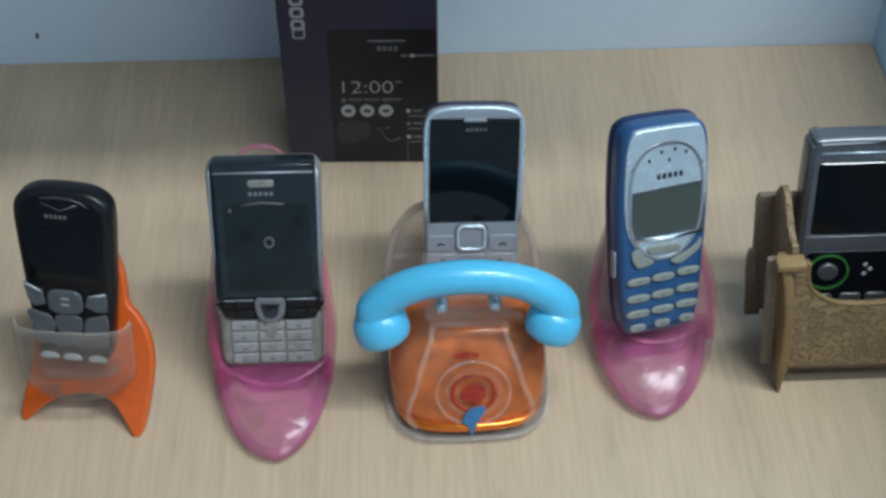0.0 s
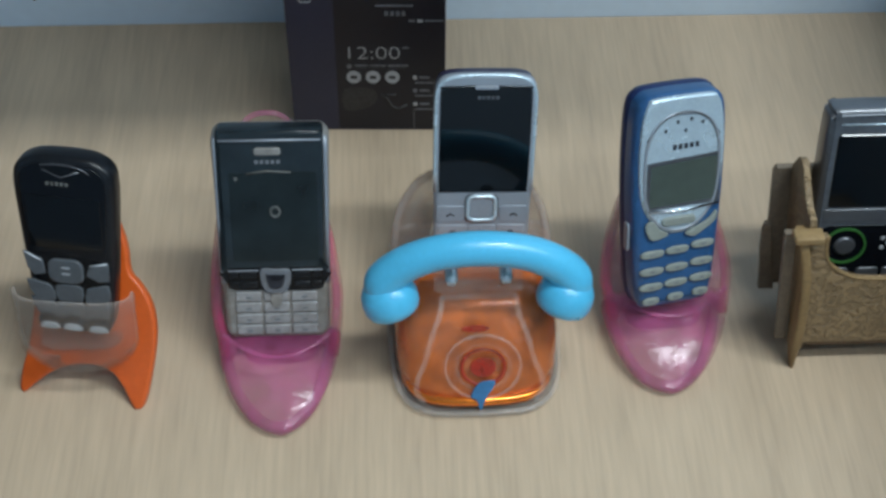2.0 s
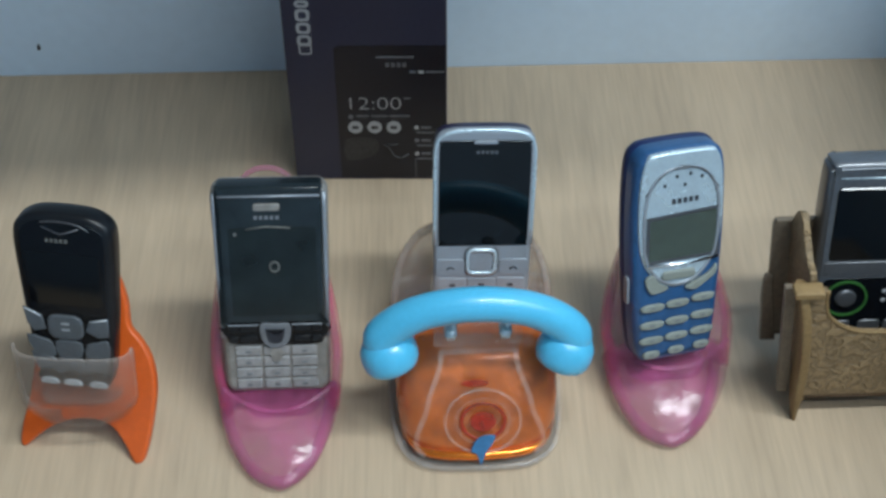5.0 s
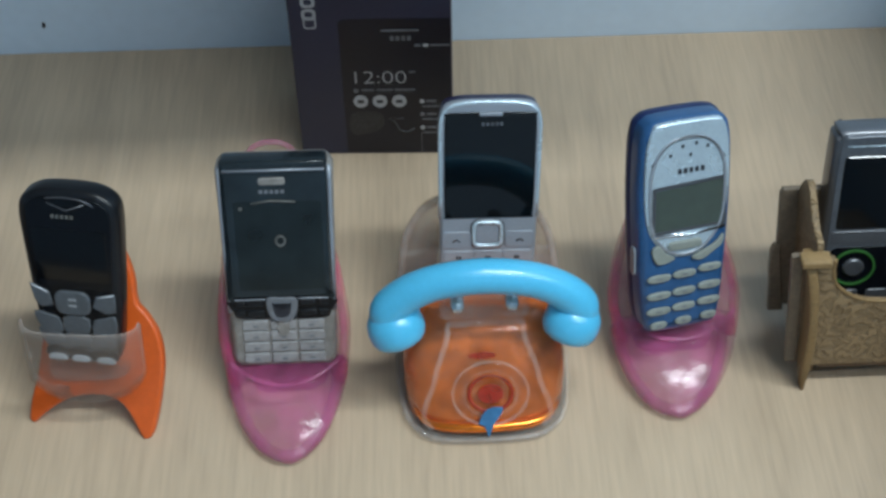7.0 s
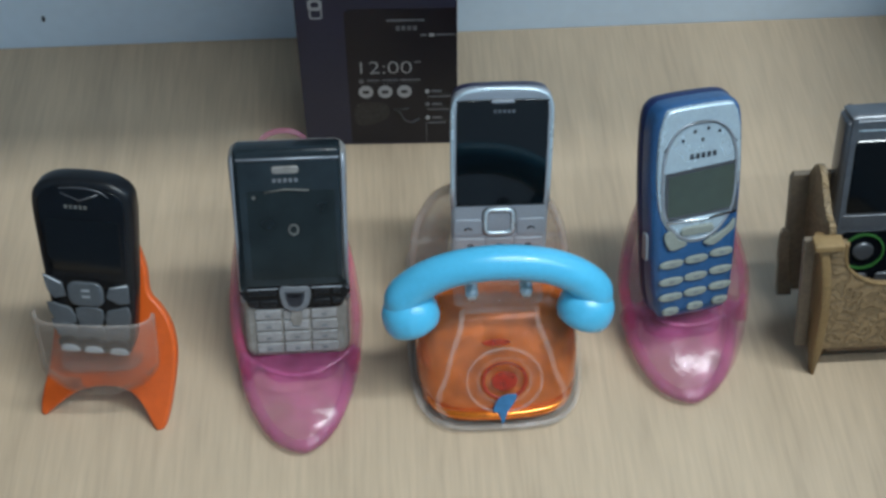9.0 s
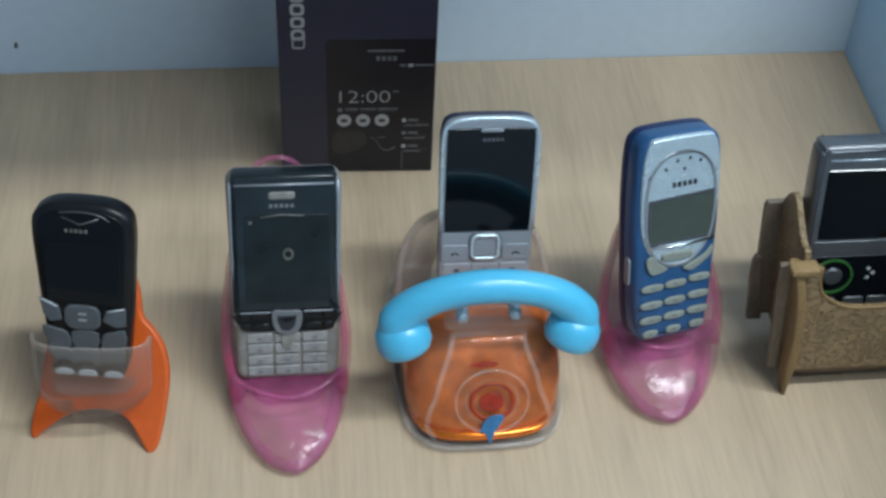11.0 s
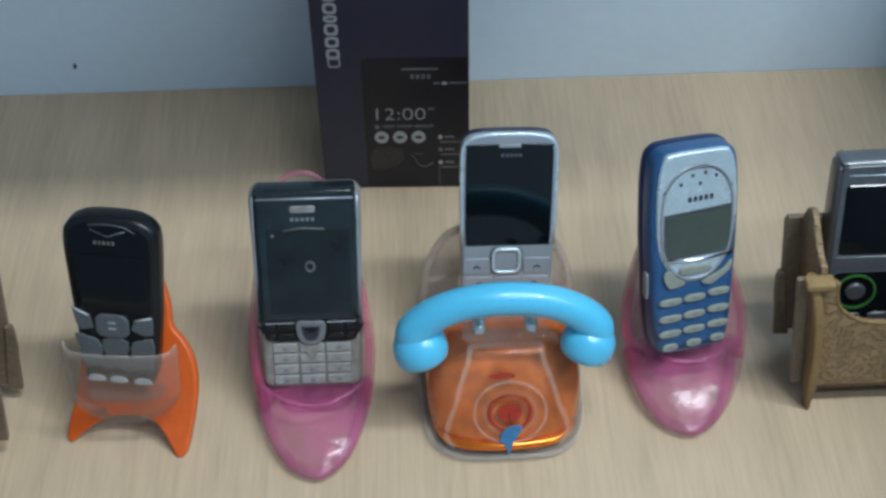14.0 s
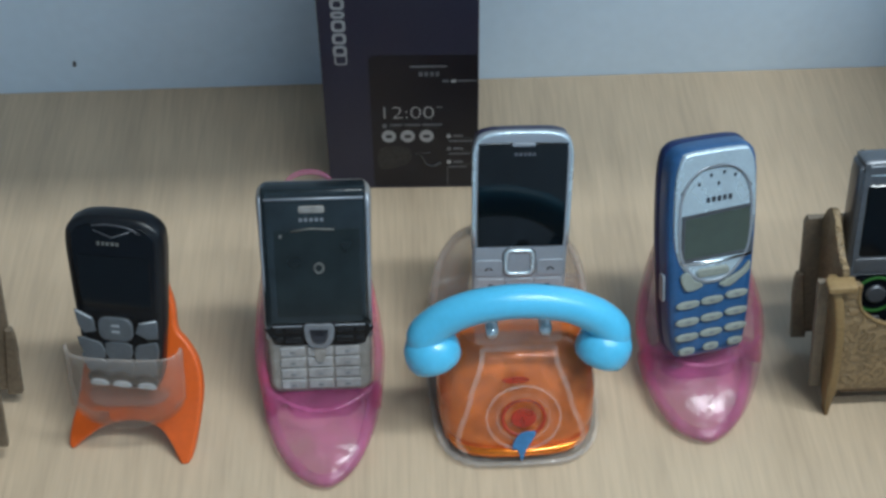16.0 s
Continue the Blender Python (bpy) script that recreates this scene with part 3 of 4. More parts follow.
def worn_silver_phone():
    p = thing("mobile_phone", stand_pose(-0.0690, 0.3697, 0.0196, 2.0, 16.9, 1.6) @ Matrix.Diagonal((1.050, 1.0, 1.048, 1)), "worn silver mobile phone with black glass front, pink stand", "mobile phone", "old mobile phones")
    W = 0.0251
    out = [(x * (0.925 + 0.75 * z), z) for x, z in rrect(-W, 0.0, W, 0.1030, 0.0055, 6)]
    part("body", plate(out, 0.0012, 0.0165, 0.0028, 3, back=0.0045), SILVER_WORN, p)
    g = closed_curve(mirrored([(0.0375, 0.0200), (0.0380, 0.0215), (0.0600, 0.0217), (0.0960, 0.0221), (0.1030, 0.0218), (0.1036, 0.0190)]), 3)
    part("front_glass", plate(g, -0.0006, 0.003, 0.0008, 2), GLASS_SMOKE, p, "smoky black front glass")
    for sx in (-1, 1):
        part("side_trim", tube([(sx * 0.0232, 0.0008, 0.030), (sx * 0.0232, 0.0003, 0.060), (sx * 0.0233, 0.0003, 0.094), (sx * 0.0231, 0.0012, 0.1010)], 0.0010, 8), SILVER, p)
    part("top_cap", plate(rrect(-0.0226, 0.0990, 0.0226, 0.1042, 0.0020, 3), -0.0010, 0.0105, 0.0018, 3), GLASS_SMOKE, p)
    # silver tube drawn as the reflection along the cap's front
    part("top_glint", tube([(-0.0215, -0.0009, 0.1000), (0.0215, -0.0009, 0.1000)], 0.0006, 8), SILVER, p)
    part("screen", plate(rrect(-0.0178, 0.0415, 0.0195, 0.0850, 0.0010, 2), -0.0008, 0.0, 0.0001, 1), SMOKE_DARK, p, smooth=False)
    part("earpiece", plate(rrect(-0.0068, 0.0930, 0.0046, 0.0965, 0.0012, 3), -0.0011, 0.0, 0.0003, 1), SILVER_WORN, p, "pale metal earpiece grille")
    brand_bars(-0.0012, 0.0898, 0.0115, 0.0018, 5, GREY_KEY, p, -0.0006)
    part("screen_scratch", tube([(-0.0105, -0.0008, 0.0843), (-0.0020, -0.0009, 0.0856), (0.0085, -0.0008, 0.0848)], 0.00045, 6), SCUFF, p, "pale scuff along the screen's top edge")
    part("scuff_ring", ring(ellipse(0.0012, 0.0660, 0.0024, 0.0029, 18), ellipse(0.0012, 0.0660, 0.0015, 0.0018, 18), -0.00095, -0.0007), SCUFF, p, "pale ring scuffed into the screen", False)
    part("scuff_dot", plate(ellipse(-0.0150, 0.0820, 0.0008, 0.0009, 10), -0.00095, -0.0007, 0.0001, 1), SCUFF, p, smooth=False)
    part("control_panel", plate(closed_curve([(-0.0214, 0.0372), (-0.0214, 0.0300), (-0.0190, 0.0268), (-0.0060, 0.0262), (0.0060, 0.0258), (0.0190, 0.0262), (0.0214, 0.0292), (0.0214, 0.0366)][::1], 3), -0.0003, 0.003, 0.0006, 2), BLACK_GLOSS, p)
    for sx in (-1, 1):
        for z, h in ((0.0332, 0.0034), (0.0280, 0.0030)):
            for a, w in ((0.0080, 0.0075), (0.0162, 0.0042)):
                x0 = sx * a if sx > 0 else sx * (a + w)
                part("function_key", plate(rrect(x0, z, x0 + w, z + h, 0.0008, 2), -0.0012, 0.0, 0.0004, 1), BLACK, p)
        bar(sx * 0.0140 - 0.0068, 0.0366, sx * 0.0140 + 0.0068, 0.0372, SILVER, p, "key_trim", -0.0010, 0.0003)
    part("navigation_frame", plate(closed_curve([(-0.0066, 0.0370), (-0.0055, 0.0275), (0.0, 0.0248), (0.0055, 0.0275), (0.0066, 0.0366), (0.0, 0.0374)], 4), -0.0013, 0.0, 0.0006, 2), GREY_KEY, p)
    part("navigation_key", plate(closed_curve([(-0.0042, 0.0352), (-0.0030, 0.0290), (0.0, 0.0276), (0.0030, 0.0290), (0.0042, 0.0350), (0.0020, 0.0330), (0.0, 0.0322), (-0.0020, 0.0330)], 3), -0.0020, 0.0, 0.0004, 1), DARK_MARK, p)
    for c in range(3):
        for r in range(4):
            x0, z0 = -0.0183 + 0.0124 * c, 0.0028 + 0.0058 * r
            key = part("number_key", plate(rrect(x0, z0, x0 + 0.0116, z0 + 0.0050, 0.0011, 2), 0.0001, 0.0030, 0.0006, 2), WORN_KEY, p)
            bar(x0 + 0.0046, z0 + 0.0018, x0 + 0.0070, z0 + 0.0028, GREY_KEY, key, "key_print", -0.0002, 0.0001)
    part("grime", plate(ellipse(0.0, 0.0215, 0.0028, 0.0045, 16), -0.00045, -0.0002, 0.0001, 1), SILVER_WORN, p, "yellowed grime between the keys", False)
    return p


worn_silver_phone()


def blue_phone():
    p = thing("mobile_phone", stand_pose(0.1192, 0.3752, 0.0315, 16.0, 19.0, 4.2) @ Matrix.Diagonal((1.03, 1.0, 1.025, 1)), "blue and silver mobile phone with a blank grey screen", "mobile phone", "old mobile phones")
    prof = [(0.0, 0.0120), (0.0022, 0.0172), (0.012, 0.0196), (0.035, 0.0212), (0.060, 0.0222), (0.084, 0.0220), (0.0975, 0.0208), (0.1030, 0.0178), (0.1050, 0.0110)]
    out = closed_curve(mirrored(prof), 5)
    part("body", plate(out, 0.0, 0.021, 0.0045, 4, back=0.006), BLUE_BODY, p)
    part("back_cover", plate(inset(out, -0.0006), 0.0090, 0.0205, 0.004, 3, back=0.006), BLUE_DEEP, p, "deep blue back cover")
    s = [(0.0385, 0.0040), (0.0410, 0.0095), (0.0475, 0.0150), (0.0560, 0.0186), (0.0700, 0.0200), (0.0860, 0.0198), (0.0950, 0.0188), (0.1015, 0.0166), (0.1038, 0.0120)]
    sil = closed_curve(mirrored(s), 4)
    face = part("face_plate", plate(sil, -0.0010, 0.004, 0.0010, 2), LIGHT_SILVER, p, "pale silver face plate")
    l = [(0.0400, 0.0045), (0.0445, 0.0115), (0.0540, 0.0170), (0.0680, 0.0184), (0.0820, 0.0176), (0.0910, 0.0140), (0.0960, 0.0080), (0.0970, 0.0030)]
    lens = closed_curve(mirrored(l), 4)
    part("lens_rim", ring(lens, inset(lens, 0.0012), -0.0016, -0.0008), SILVER, face)
    # dark tube draws the arc of shade above the earpiece holes
    part("lens_shadow_line", tube(open_curve([(-0.0172, -0.0012, 0.0850), (-0.0100, -0.0014, 0.0940), (0.0, -0.0015, 0.0972), (0.0100, -0.0014, 0.0940), (0.0172, -0.0012, 0.0850)], 5), 0.0004, 6), GUNMETAL, p)
    part("screen", plate([(-0.0158, 0.0525), (0.0180, 0.0528), (0.0176, 0.0752), (-0.0157, 0.0735)], -0.0013, 0.0, 0.0003, 1), LCD, p, "blank green-grey screen", False)
    part("screen_shadow", ring([(-0.0166, 0.0515), (0.0188, 0.0518), (0.0184, 0.0762), (-0.0165, 0.0745)], [(-0.0150, 0.0530), (0.0172, 0.0533), (0.0168, 0.0744), (-0.0149, 0.0727)], -0.0015, -0.0011), GUNMETAL, p, "", False)
    part("white_strip", tube([(-0.0158, -0.0014, 0.0508), (0.0010, -0.0014, 0.0496), (0.0185, -0.0014, 0.0510)], 0.0007, 8), CHROME, p)
    brand_bars(0.0016, 0.0808, 0.0135, 0.0026, 5, DARK_MARK, p, -0.0010, 0.02)
    for hx, hz in ((-0.0085, 0.0888), (-0.0028, 0.0925), (0.0036, 0.0932), (0.0010, 0.0882), (0.0090, 0.0912)):
        part("earpiece_hole", plate(ellipse(hx, hz, 0.00075, 0.00090, 10), -0.0013, -0.0009, 0.0001, 1), DARK_MARK, face, smooth=False)
    part("menu_key", plate(rrect(-0.0088, 0.0425, 0.0078, 0.0470, 0.0022, 4), -0.0022, 0.0, 0.0008, 2), PALE_KEY, p)
    part("clear_key", plate(closed_curve([(-0.0165, 0.0440), (-0.0140, 0.0370), (-0.0095, 0.0365), (-0.0050, 0.0385), (-0.0095, 0.0415), (-0.0125, 0.0460)], 3), -0.0018, 0.0, 0.0006, 2), PALE_KEY, p)
    part("scroll_key", plate(closed_curve([(0.0180, 0.0470), (0.0140, 0.0430), (0.0070, 0.0395), (0.0030, 0.0375), (0.0075, 0.0355), (0.0130, 0.0385), (0.0180, 0.0425)], 3), -0.0018, 0.0, 0.0006, 2), PALE_KEY, p)
    for r, z in enumerate((0.0298, 0.0210, 0.0130, 0.0056)):
        for cx, w, dz in ((-0.0122, 0.0124, -0.0006), (0.0, 0.0120, 0.0), (0.0124, 0.0120, 0.0012 - 0.0002 * r)):
            k = 1.0 if r < 3 else 0.70
            o = [(cx - w / 2 * k, z + dz), (cx - w * 0.3 * k, z + dz + 0.0018), (cx + w * 0.3 * k, z + dz + 0.0018), (cx + w * 0.46 * k, z + dz + 0.0004), (cx + w * 0.3 * k, z + dz - 0.0016), (cx - w * 0.3 * k, z + dz - 0.0018)]
            key = part("number_key", plate(closed_curve(o[::-1], 4), -0.0018, 0.0, 0.0007, 2), PALE_KEY, p)
            bar(cx - 0.0014, z + dz - 0.0005, cx + 0.0012, z + dz + 0.0005, GREY_KEY, key, "key_print", -0.0018, 0.0001)
    sw = part("side_switch", plate(rrect(-0.0090, 0.0300, -0.0040, 0.0440, 0.002, 3), -0.0228, -0.0215, 0.0004, 1), SILVER, p)
    sw.matrix_basis = Matrix.Rotation(radians(-90), 4, "Z")
    return p


blue_phone()


# ---- telephone-shaped stand ----
def telephone_stand():
    s = thing("telephone_stand", pose(0.0255, 0.3350, 0, 0, 0, 1.0), "clear plastic telephone-shaped phone stand with an orange inside", "phone stand")
    # base plate with a rolled rim
    base = [(x, y) for x, y in closed_curve([(-0.028, 0.0035), (-0.016, 0.0), (0.016, 0.0), (0.028, 0.0035), (0.0365, 0.0130), (0.0400, 0.030), (0.0412, 0.060), (0.0390, 0.108), (0.030, 0.118), (-0.030, 0.118), (-0.0390, 0.108), (-0.0412, 0.060), (-0.0400, 0.030), (-0.0365, 0.0130)], 4)]
    part("base_plate", flat_plate(base, 0.0, 0.0045, 0.0014), CLEAR, s)
    part("base_rim", tube([(x, y, 0.0046) for x, y in base + base[:1]], 0.0013, 8), CLEAR_RIB, s)

    def section(z, half, front, back, r, inner=0.0):
        return [(x, y, z) for x, y in rrect(-half + inner, front + inner, half - inner, back - inner, r, 4)]
    levels = [(0.0050, 0.0390, 0.0025, 0.112, 0.024), (0.0110, 0.0400, 0.0045, 0.110, 0.024), (0.0230, 0.0406, 0.0090, 0.102, 0.022), (0.0360, 0.0396, 0.0150, 0.094, 0.018),
              (0.0470, 0.0368, 0.0210, 0.086, 0.017), (0.0560, 0.0318, 0.0262, 0.078, 0.015), (0.0610, 0.0265, 0.0290, 0.070, 0.012)]
    part("shell", loft([section(*l) for l in levels]), CLEAR_SHEET, s, "clear plastic telephone shell")
    inner = [(0.0050, 0.0372, 0.0034, 0.107, 0.024), (0.0130, 0.0382, 0.0066, 0.104, 0.024), (0.0240, 0.0384, 0.0118, 0.090, 0.022), (0.0360, 0.0362, 0.0205, 0.076, 0.016), (0.0450, 0.0325, 0.0268, 0.066, 0.015), (0.0515, 0.0262, 0.0335, 0.058, 0.012)]
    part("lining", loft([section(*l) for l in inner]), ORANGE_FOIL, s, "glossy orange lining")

    # brighter foil tube put in for the highlight along the lining's lower front
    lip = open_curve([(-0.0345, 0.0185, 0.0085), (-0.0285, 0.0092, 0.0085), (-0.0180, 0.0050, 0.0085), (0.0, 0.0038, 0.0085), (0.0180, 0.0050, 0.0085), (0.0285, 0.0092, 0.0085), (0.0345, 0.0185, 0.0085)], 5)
    part("lip_glint", tube(lip, [0.0004 + 0.0022 * math.sin(math.pi * k / (len(lip) - 1)) ** 0.6 for k in range(len(lip))], 10), FOIL_GLINT, s, "bright orange strip drawn as the glint low on the lining")

    def on_front(z):
        for a, b in zip(levels, levels[1:]):
            if a[0] <= z <= b[0]:
                t = (z - a[0]) / (b[0] - a[0])
                return a[2] + t * (b[2] - a[2])
        return levels[-1][2]
    # raised ridges round the front panel
    for sx in (-1, 1):
        pts = open_curve([(sx * x, on_front(z) - 0.0008, z) for x, z in ((0.0170, 0.0575), (0.0180, 0.0500), (0.0225, 0.0390), (0.0250, 0.0300), (0.0285, 0.0220), (0.0295, 0.0150), (0.0260, 0.0095))], 5)
        part("ridge", tube(pts, 0.0015, 8), CLEAR_RIB, s)
    part("ridge", tube([(-0.0170, on_front(0.0575) - 0.001, 0.0575), (0.0, on_front(0.0575) - 0.0014, 0.0580), (0.0170, on_front(0.0575) - 0.001, 0.0575)], 0.0018, 8), CLEAR_RIB, s)
    # dial on the sloping front
    tilt = math.atan2(0.0150 - 0.0045, 0.0360 - 0.0110)
    dial = Matrix.Translation((0.0015, on_front(0.0265) - 0.0012, 0.0265)) @ Matrix.Rotation(-tilt, 4, "X")

    def put(bm):
        bm.transform(dial)
        return bm
    part("dial_ring", put(tube([(0.0175 * math.cos(2 * math.pi * k / 40), 0, 0.0165 * math.sin(2 * math.pi * k / 40)) for k in range(40)] + [(0.0175, 0, 0.0)], 0.0008, 8)), CLEAR_RIB, s)
    part("dial_ring", put(tube([(0.0125 * math.cos(2 * math.pi * k / 40), 0, 0.0118 * math.sin(2 * math.pi * k / 40)) for k in range(40)] + [(0.0125, 0, 0.0)], 0.0007, 8)), CLEAR_SHEET, s)
    part("dial_disc", put(plate(ellipse(0.0, 0.0, 0.0060, 0.0050, 24), -0.0006, 0.0002, 0.0002, 1)), RED_DISC, s, "faded red dial centre")
    part("dial_print", put(ring(ellipse(0.0, 0.0, 0.0108, 0.0100, 28), ellipse(0.0, 0.0, 0.0092, 0.0086, 28), -0.0003, 0.0001)), RED_DISC, s)
    part("top_print", put(plate(closed_curve([(-0.0100, 0.0200), (-0.0020, 0.0215), (0.0030, 0.0200), (0.0010, 0.0182), (-0.0060, 0.0180)], 3), 0.0004, 0.0010, 0.0002, 1)), RED_DISC, s)
    part("pointer", put(plate(closed_curve([(0.0055, -0.0072), (-0.0020, -0.0080), (-0.0058, -0.0150), (-0.0030, -0.0168), (-0.0012, -0.0225), (0.0012, -0.0160), (0.0035, -0.0125)], 3), -0.0012, -0.0002, 0.0002, 1)), TAPE, s, "blue card pointer")
    # cradle with two pins
    part("cradle", plate(rrect(-0.0205, 0.0575, 0.0205, 0.0665, 0.0025, 3), 0.0275, 0.0500, 0.0015, 2), CLEAR, s)
    for x in (-0.0125, 0.0122):
        part("pin", tube([(x, 0.0250, 0.0665), (x, 0.0272, 0.0675), (x, 0.0340, 0.0685)], [0.0018, 0.0031, 0.0031], 12), LIGHT_SILVER, s, "bright clear pin")
    # arched holder behind, with side slots
    prof = [(0.004, 0.0400), (0.030, 0.0412), (0.045, 0.0395), (0.060, 0.0350), (0.072, 0.0275), (0.0775, 0.0180), (0.0785, 0.0080)]
    out = closed_curve(mirrored(prof), 4)
    bm = ring(out, [(x * 0.52, 0.012 + (z - 0.004) * 0.70) for x, z in out], 0.0, 0.0035)
    bm.transform(Matrix.Translation((0, 0.078, 0.0)) @ Matrix.Rotation(radians(-14), 4, "X") @ Matrix.Diagonal((0.95, 1, 0.93, 1)))
    part("holder_arch", bm, CLEAR_HOLDER, s)
    for sx in (-1, 1):
        pts = open_curve([(sx * 0.0385, 0.060, 0.012), (sx * 0.0378, 0.074, 0.034), (sx * 0.0348, 0.086, 0.052), (sx * 0.0266, 0.092, 0.065), (sx * 0.017, 0.094, 0.0702)], 5)
        part("arch_rim", tube(pts, 0.0020, 8), CLEAR_HOLDER, s)
        for z in (0.040,):
            part("rung", tube([(sx * 0.0372, 0.078 + z * 0.24, z), (sx * 0.0255, 0.079 + z * 0.24, z + 0.001)], 0.0016, 8), CLEAR, s)
    part("phone_ledge", box_mesh(-0.030, 0.060, 0.0115, 0.030, 0.086, 0.0150, 0.0012), CLEAR, s)
    return s


telephone_stand()


def toy_handset():
    h = thing("toy_handset", pose(0.0250, 0.3585, 0.0905, 0, 1.5, 1.0), "glossy sky-blue plastic telephone handset resting on the cradle", "handset")
    half = [(0.0, 0.0, 0.0006, 0.0079), (0.012, 0.0, -0.0004, 0.0079), (0.024, 0.0003, -0.0040, 0.0080), (0.0345, 0.0005, -0.0105, 0.0084), (0.0418, 0.0, -0.0185, 0.0090), (0.0425, -0.001, -0.0240, 0.0088)]
    rows = [(-x, y, z, r) for x, y, z, r in half[:0:-1]] + half
    pts = open_curve([r[:3] for r in rows], 6)
    rad = [r.x for r in open_curve([(r[3], 0, 0) for r in rows], 6)]
    part("grip", tube(pts, rad, 20), CYAN, h)
    for sx, name in ((-1, "earpiece"), (1, "mouthpiece")):
        d = Vector((-sx * 0.30, -0.35, -0.86)).normalized()
        c = Vector((sx * 0.0405, -0.0010, -0.0262))
        path, rr = [], []
        for u, r in ((-0.0075, 0.0030), (-0.0070, 0.0072), (-0.0050, 0.0104), (-0.0015, 0.0125), (0.0025, 0.0131), (0.0065, 0.0128), (0.0095, 0.0114), (0.0112, 0.0088), (0.0119, 0.0038)):
            path.append(c + d * u)
            rr.append(r)
        part(name, tube(path, rr, 22), CYAN, h)
    return h


toy_handset()


def silver_phone():
    p = thing("mobile_phone", stand_pose(0.0289, 0.4105, 0.0700, 2.6, 18.0, 2.6) @ Matrix.Translation((0, 0, -0.0475)), "silver candybar mobile phone with a glossy black screen", "mobile phone", "old mobile phones")
    H = 0.0475
    out = closed_curve(mirrored([(0.0, 0.0150), (0.003, 0.0200), (0.012, 0.0222), (0.050, 0.0230), (0.090, 0.0236), (0.101, 0.0236), (0.1076, 0.0215), (0.1100, 0.0160), (0.1105, 0.0070)]), 4)
    part("body", plate(out, 0.0, 0.0045, 0.0020, 3, back=0.001), SILVER, p)
    part("back_cover", plate(inset(out, 0.0006), 0.0046, 0.0140, 0.0006, 2, back=0.004), INDIGO, p, "dark indigo back cover")
    part("bright_rim", tube(open_curve([(x, 0.0010, z) for x, z in ((-0.0225, 0.052), (-0.0229, 0.090), (-0.0225, 0.1015), (-0.0195, 0.1070), (-0.012, 0.1093), (0.0, 0.1097), (0.012, 0.1093), (0.0195, 0.1070), (0.0225, 0.1015), (0.0229, 0.090), (0.0225, 0.052))], 4), 0.0011, 8), LIGHT_SILVER, p)
    part("screen", plate(closed_curve(mirrored([(H + 0.0045, 0.0180), (H + 0.0055, 0.0204), (H + 0.012, 0.0210), (H + 0.050, 0.0212), (H + 0.0555, 0.0206), (H + 0.0575, 0.0180)]), 3), -0.0006, 0.002, 0.0004, 1), GLASS_BLACK, p)
    part("earpiece", plate(rrect(-0.0055, 0.1036, 0.0055, 0.1052, 0.0008, 3), -0.0012, 0.0, 0.0002, 1), SILVER, p)
    brand_bars(0.0008, 0.0995, 0.0105, 0.0016, 5, GUNMETAL, p, -0.0006)
    part("navigation_ring", ring(rrect(-0.0078, H - 0.0112, 0.0070, H + 0.0028, 0.0035, 5), rrect(-0.0060, H - 0.0095, 0.0052, H + 0.0011, 0.0022, 5), -0.0014, 0.0005), LIGHT_SILVER, p, "bright square navigation ring")
    part("ring_groove", ring(rrect(-0.0085, H - 0.0119, 0.0077, H + 0.0035, 0.0040, 5), rrect(-0.0077, H - 0.0111, 0.0069, H + 0.0027, 0.0034, 5), -0.0004, 0.0003), GUNMETAL, p)
    part("navigation_key", plate(rrect(-0.0058, H - 0.0093, 0.0050, H + 0.0009, 0.0022, 4), -0.0008, 0.0005, 0.0003, 2), SILVER, p)
    for sx in (-1, 1):
        key = part("call_key", plate(rrect(sx * 0.0150 - 0.0068, H - 0.0115, sx * 0.0150 + 0.0068, H - 0.0030, 0.0018, 3), -0.0006, 0.001, 0.0003, 2), SILVER, p)
        part("call_mark", tube([(sx * 0.0150 - 0.0018, -0.0007, H - 0.0082), (sx * 0.0150, -0.0007, H - 0.0070), (sx * 0.0150 + 0.0018, -0.0007, H - 0.0082)], 0.0004, 6), DARK_MARK, key)
    for r in range(3):
        for c in range(3):
            x0, z0 = -0.0205 + 0.0138 * c, H - 0.0205 - 0.0082 * r
            key = part("number_key", plate(rrect(x0, z0, x0 + 0.0132, z0 + 0.0074, 0.0012, 3), -0.0005, 0.001, 0.0003, 2), SILVER, p)
            bar(x0 + 0.0052, z0 + 0.0028, x0 + 0.0080, z0 + 0.0046, DARK_MARK, key, "key_print", -0.0005, 0.0001)
    return p


silver_phone()


# ---- carved board stands ----
FLARE = 0.10


def flared(bm, sx):
    for v in bm.verts:
        v.co.x += sx * FLARE * v.co.z
    return bm


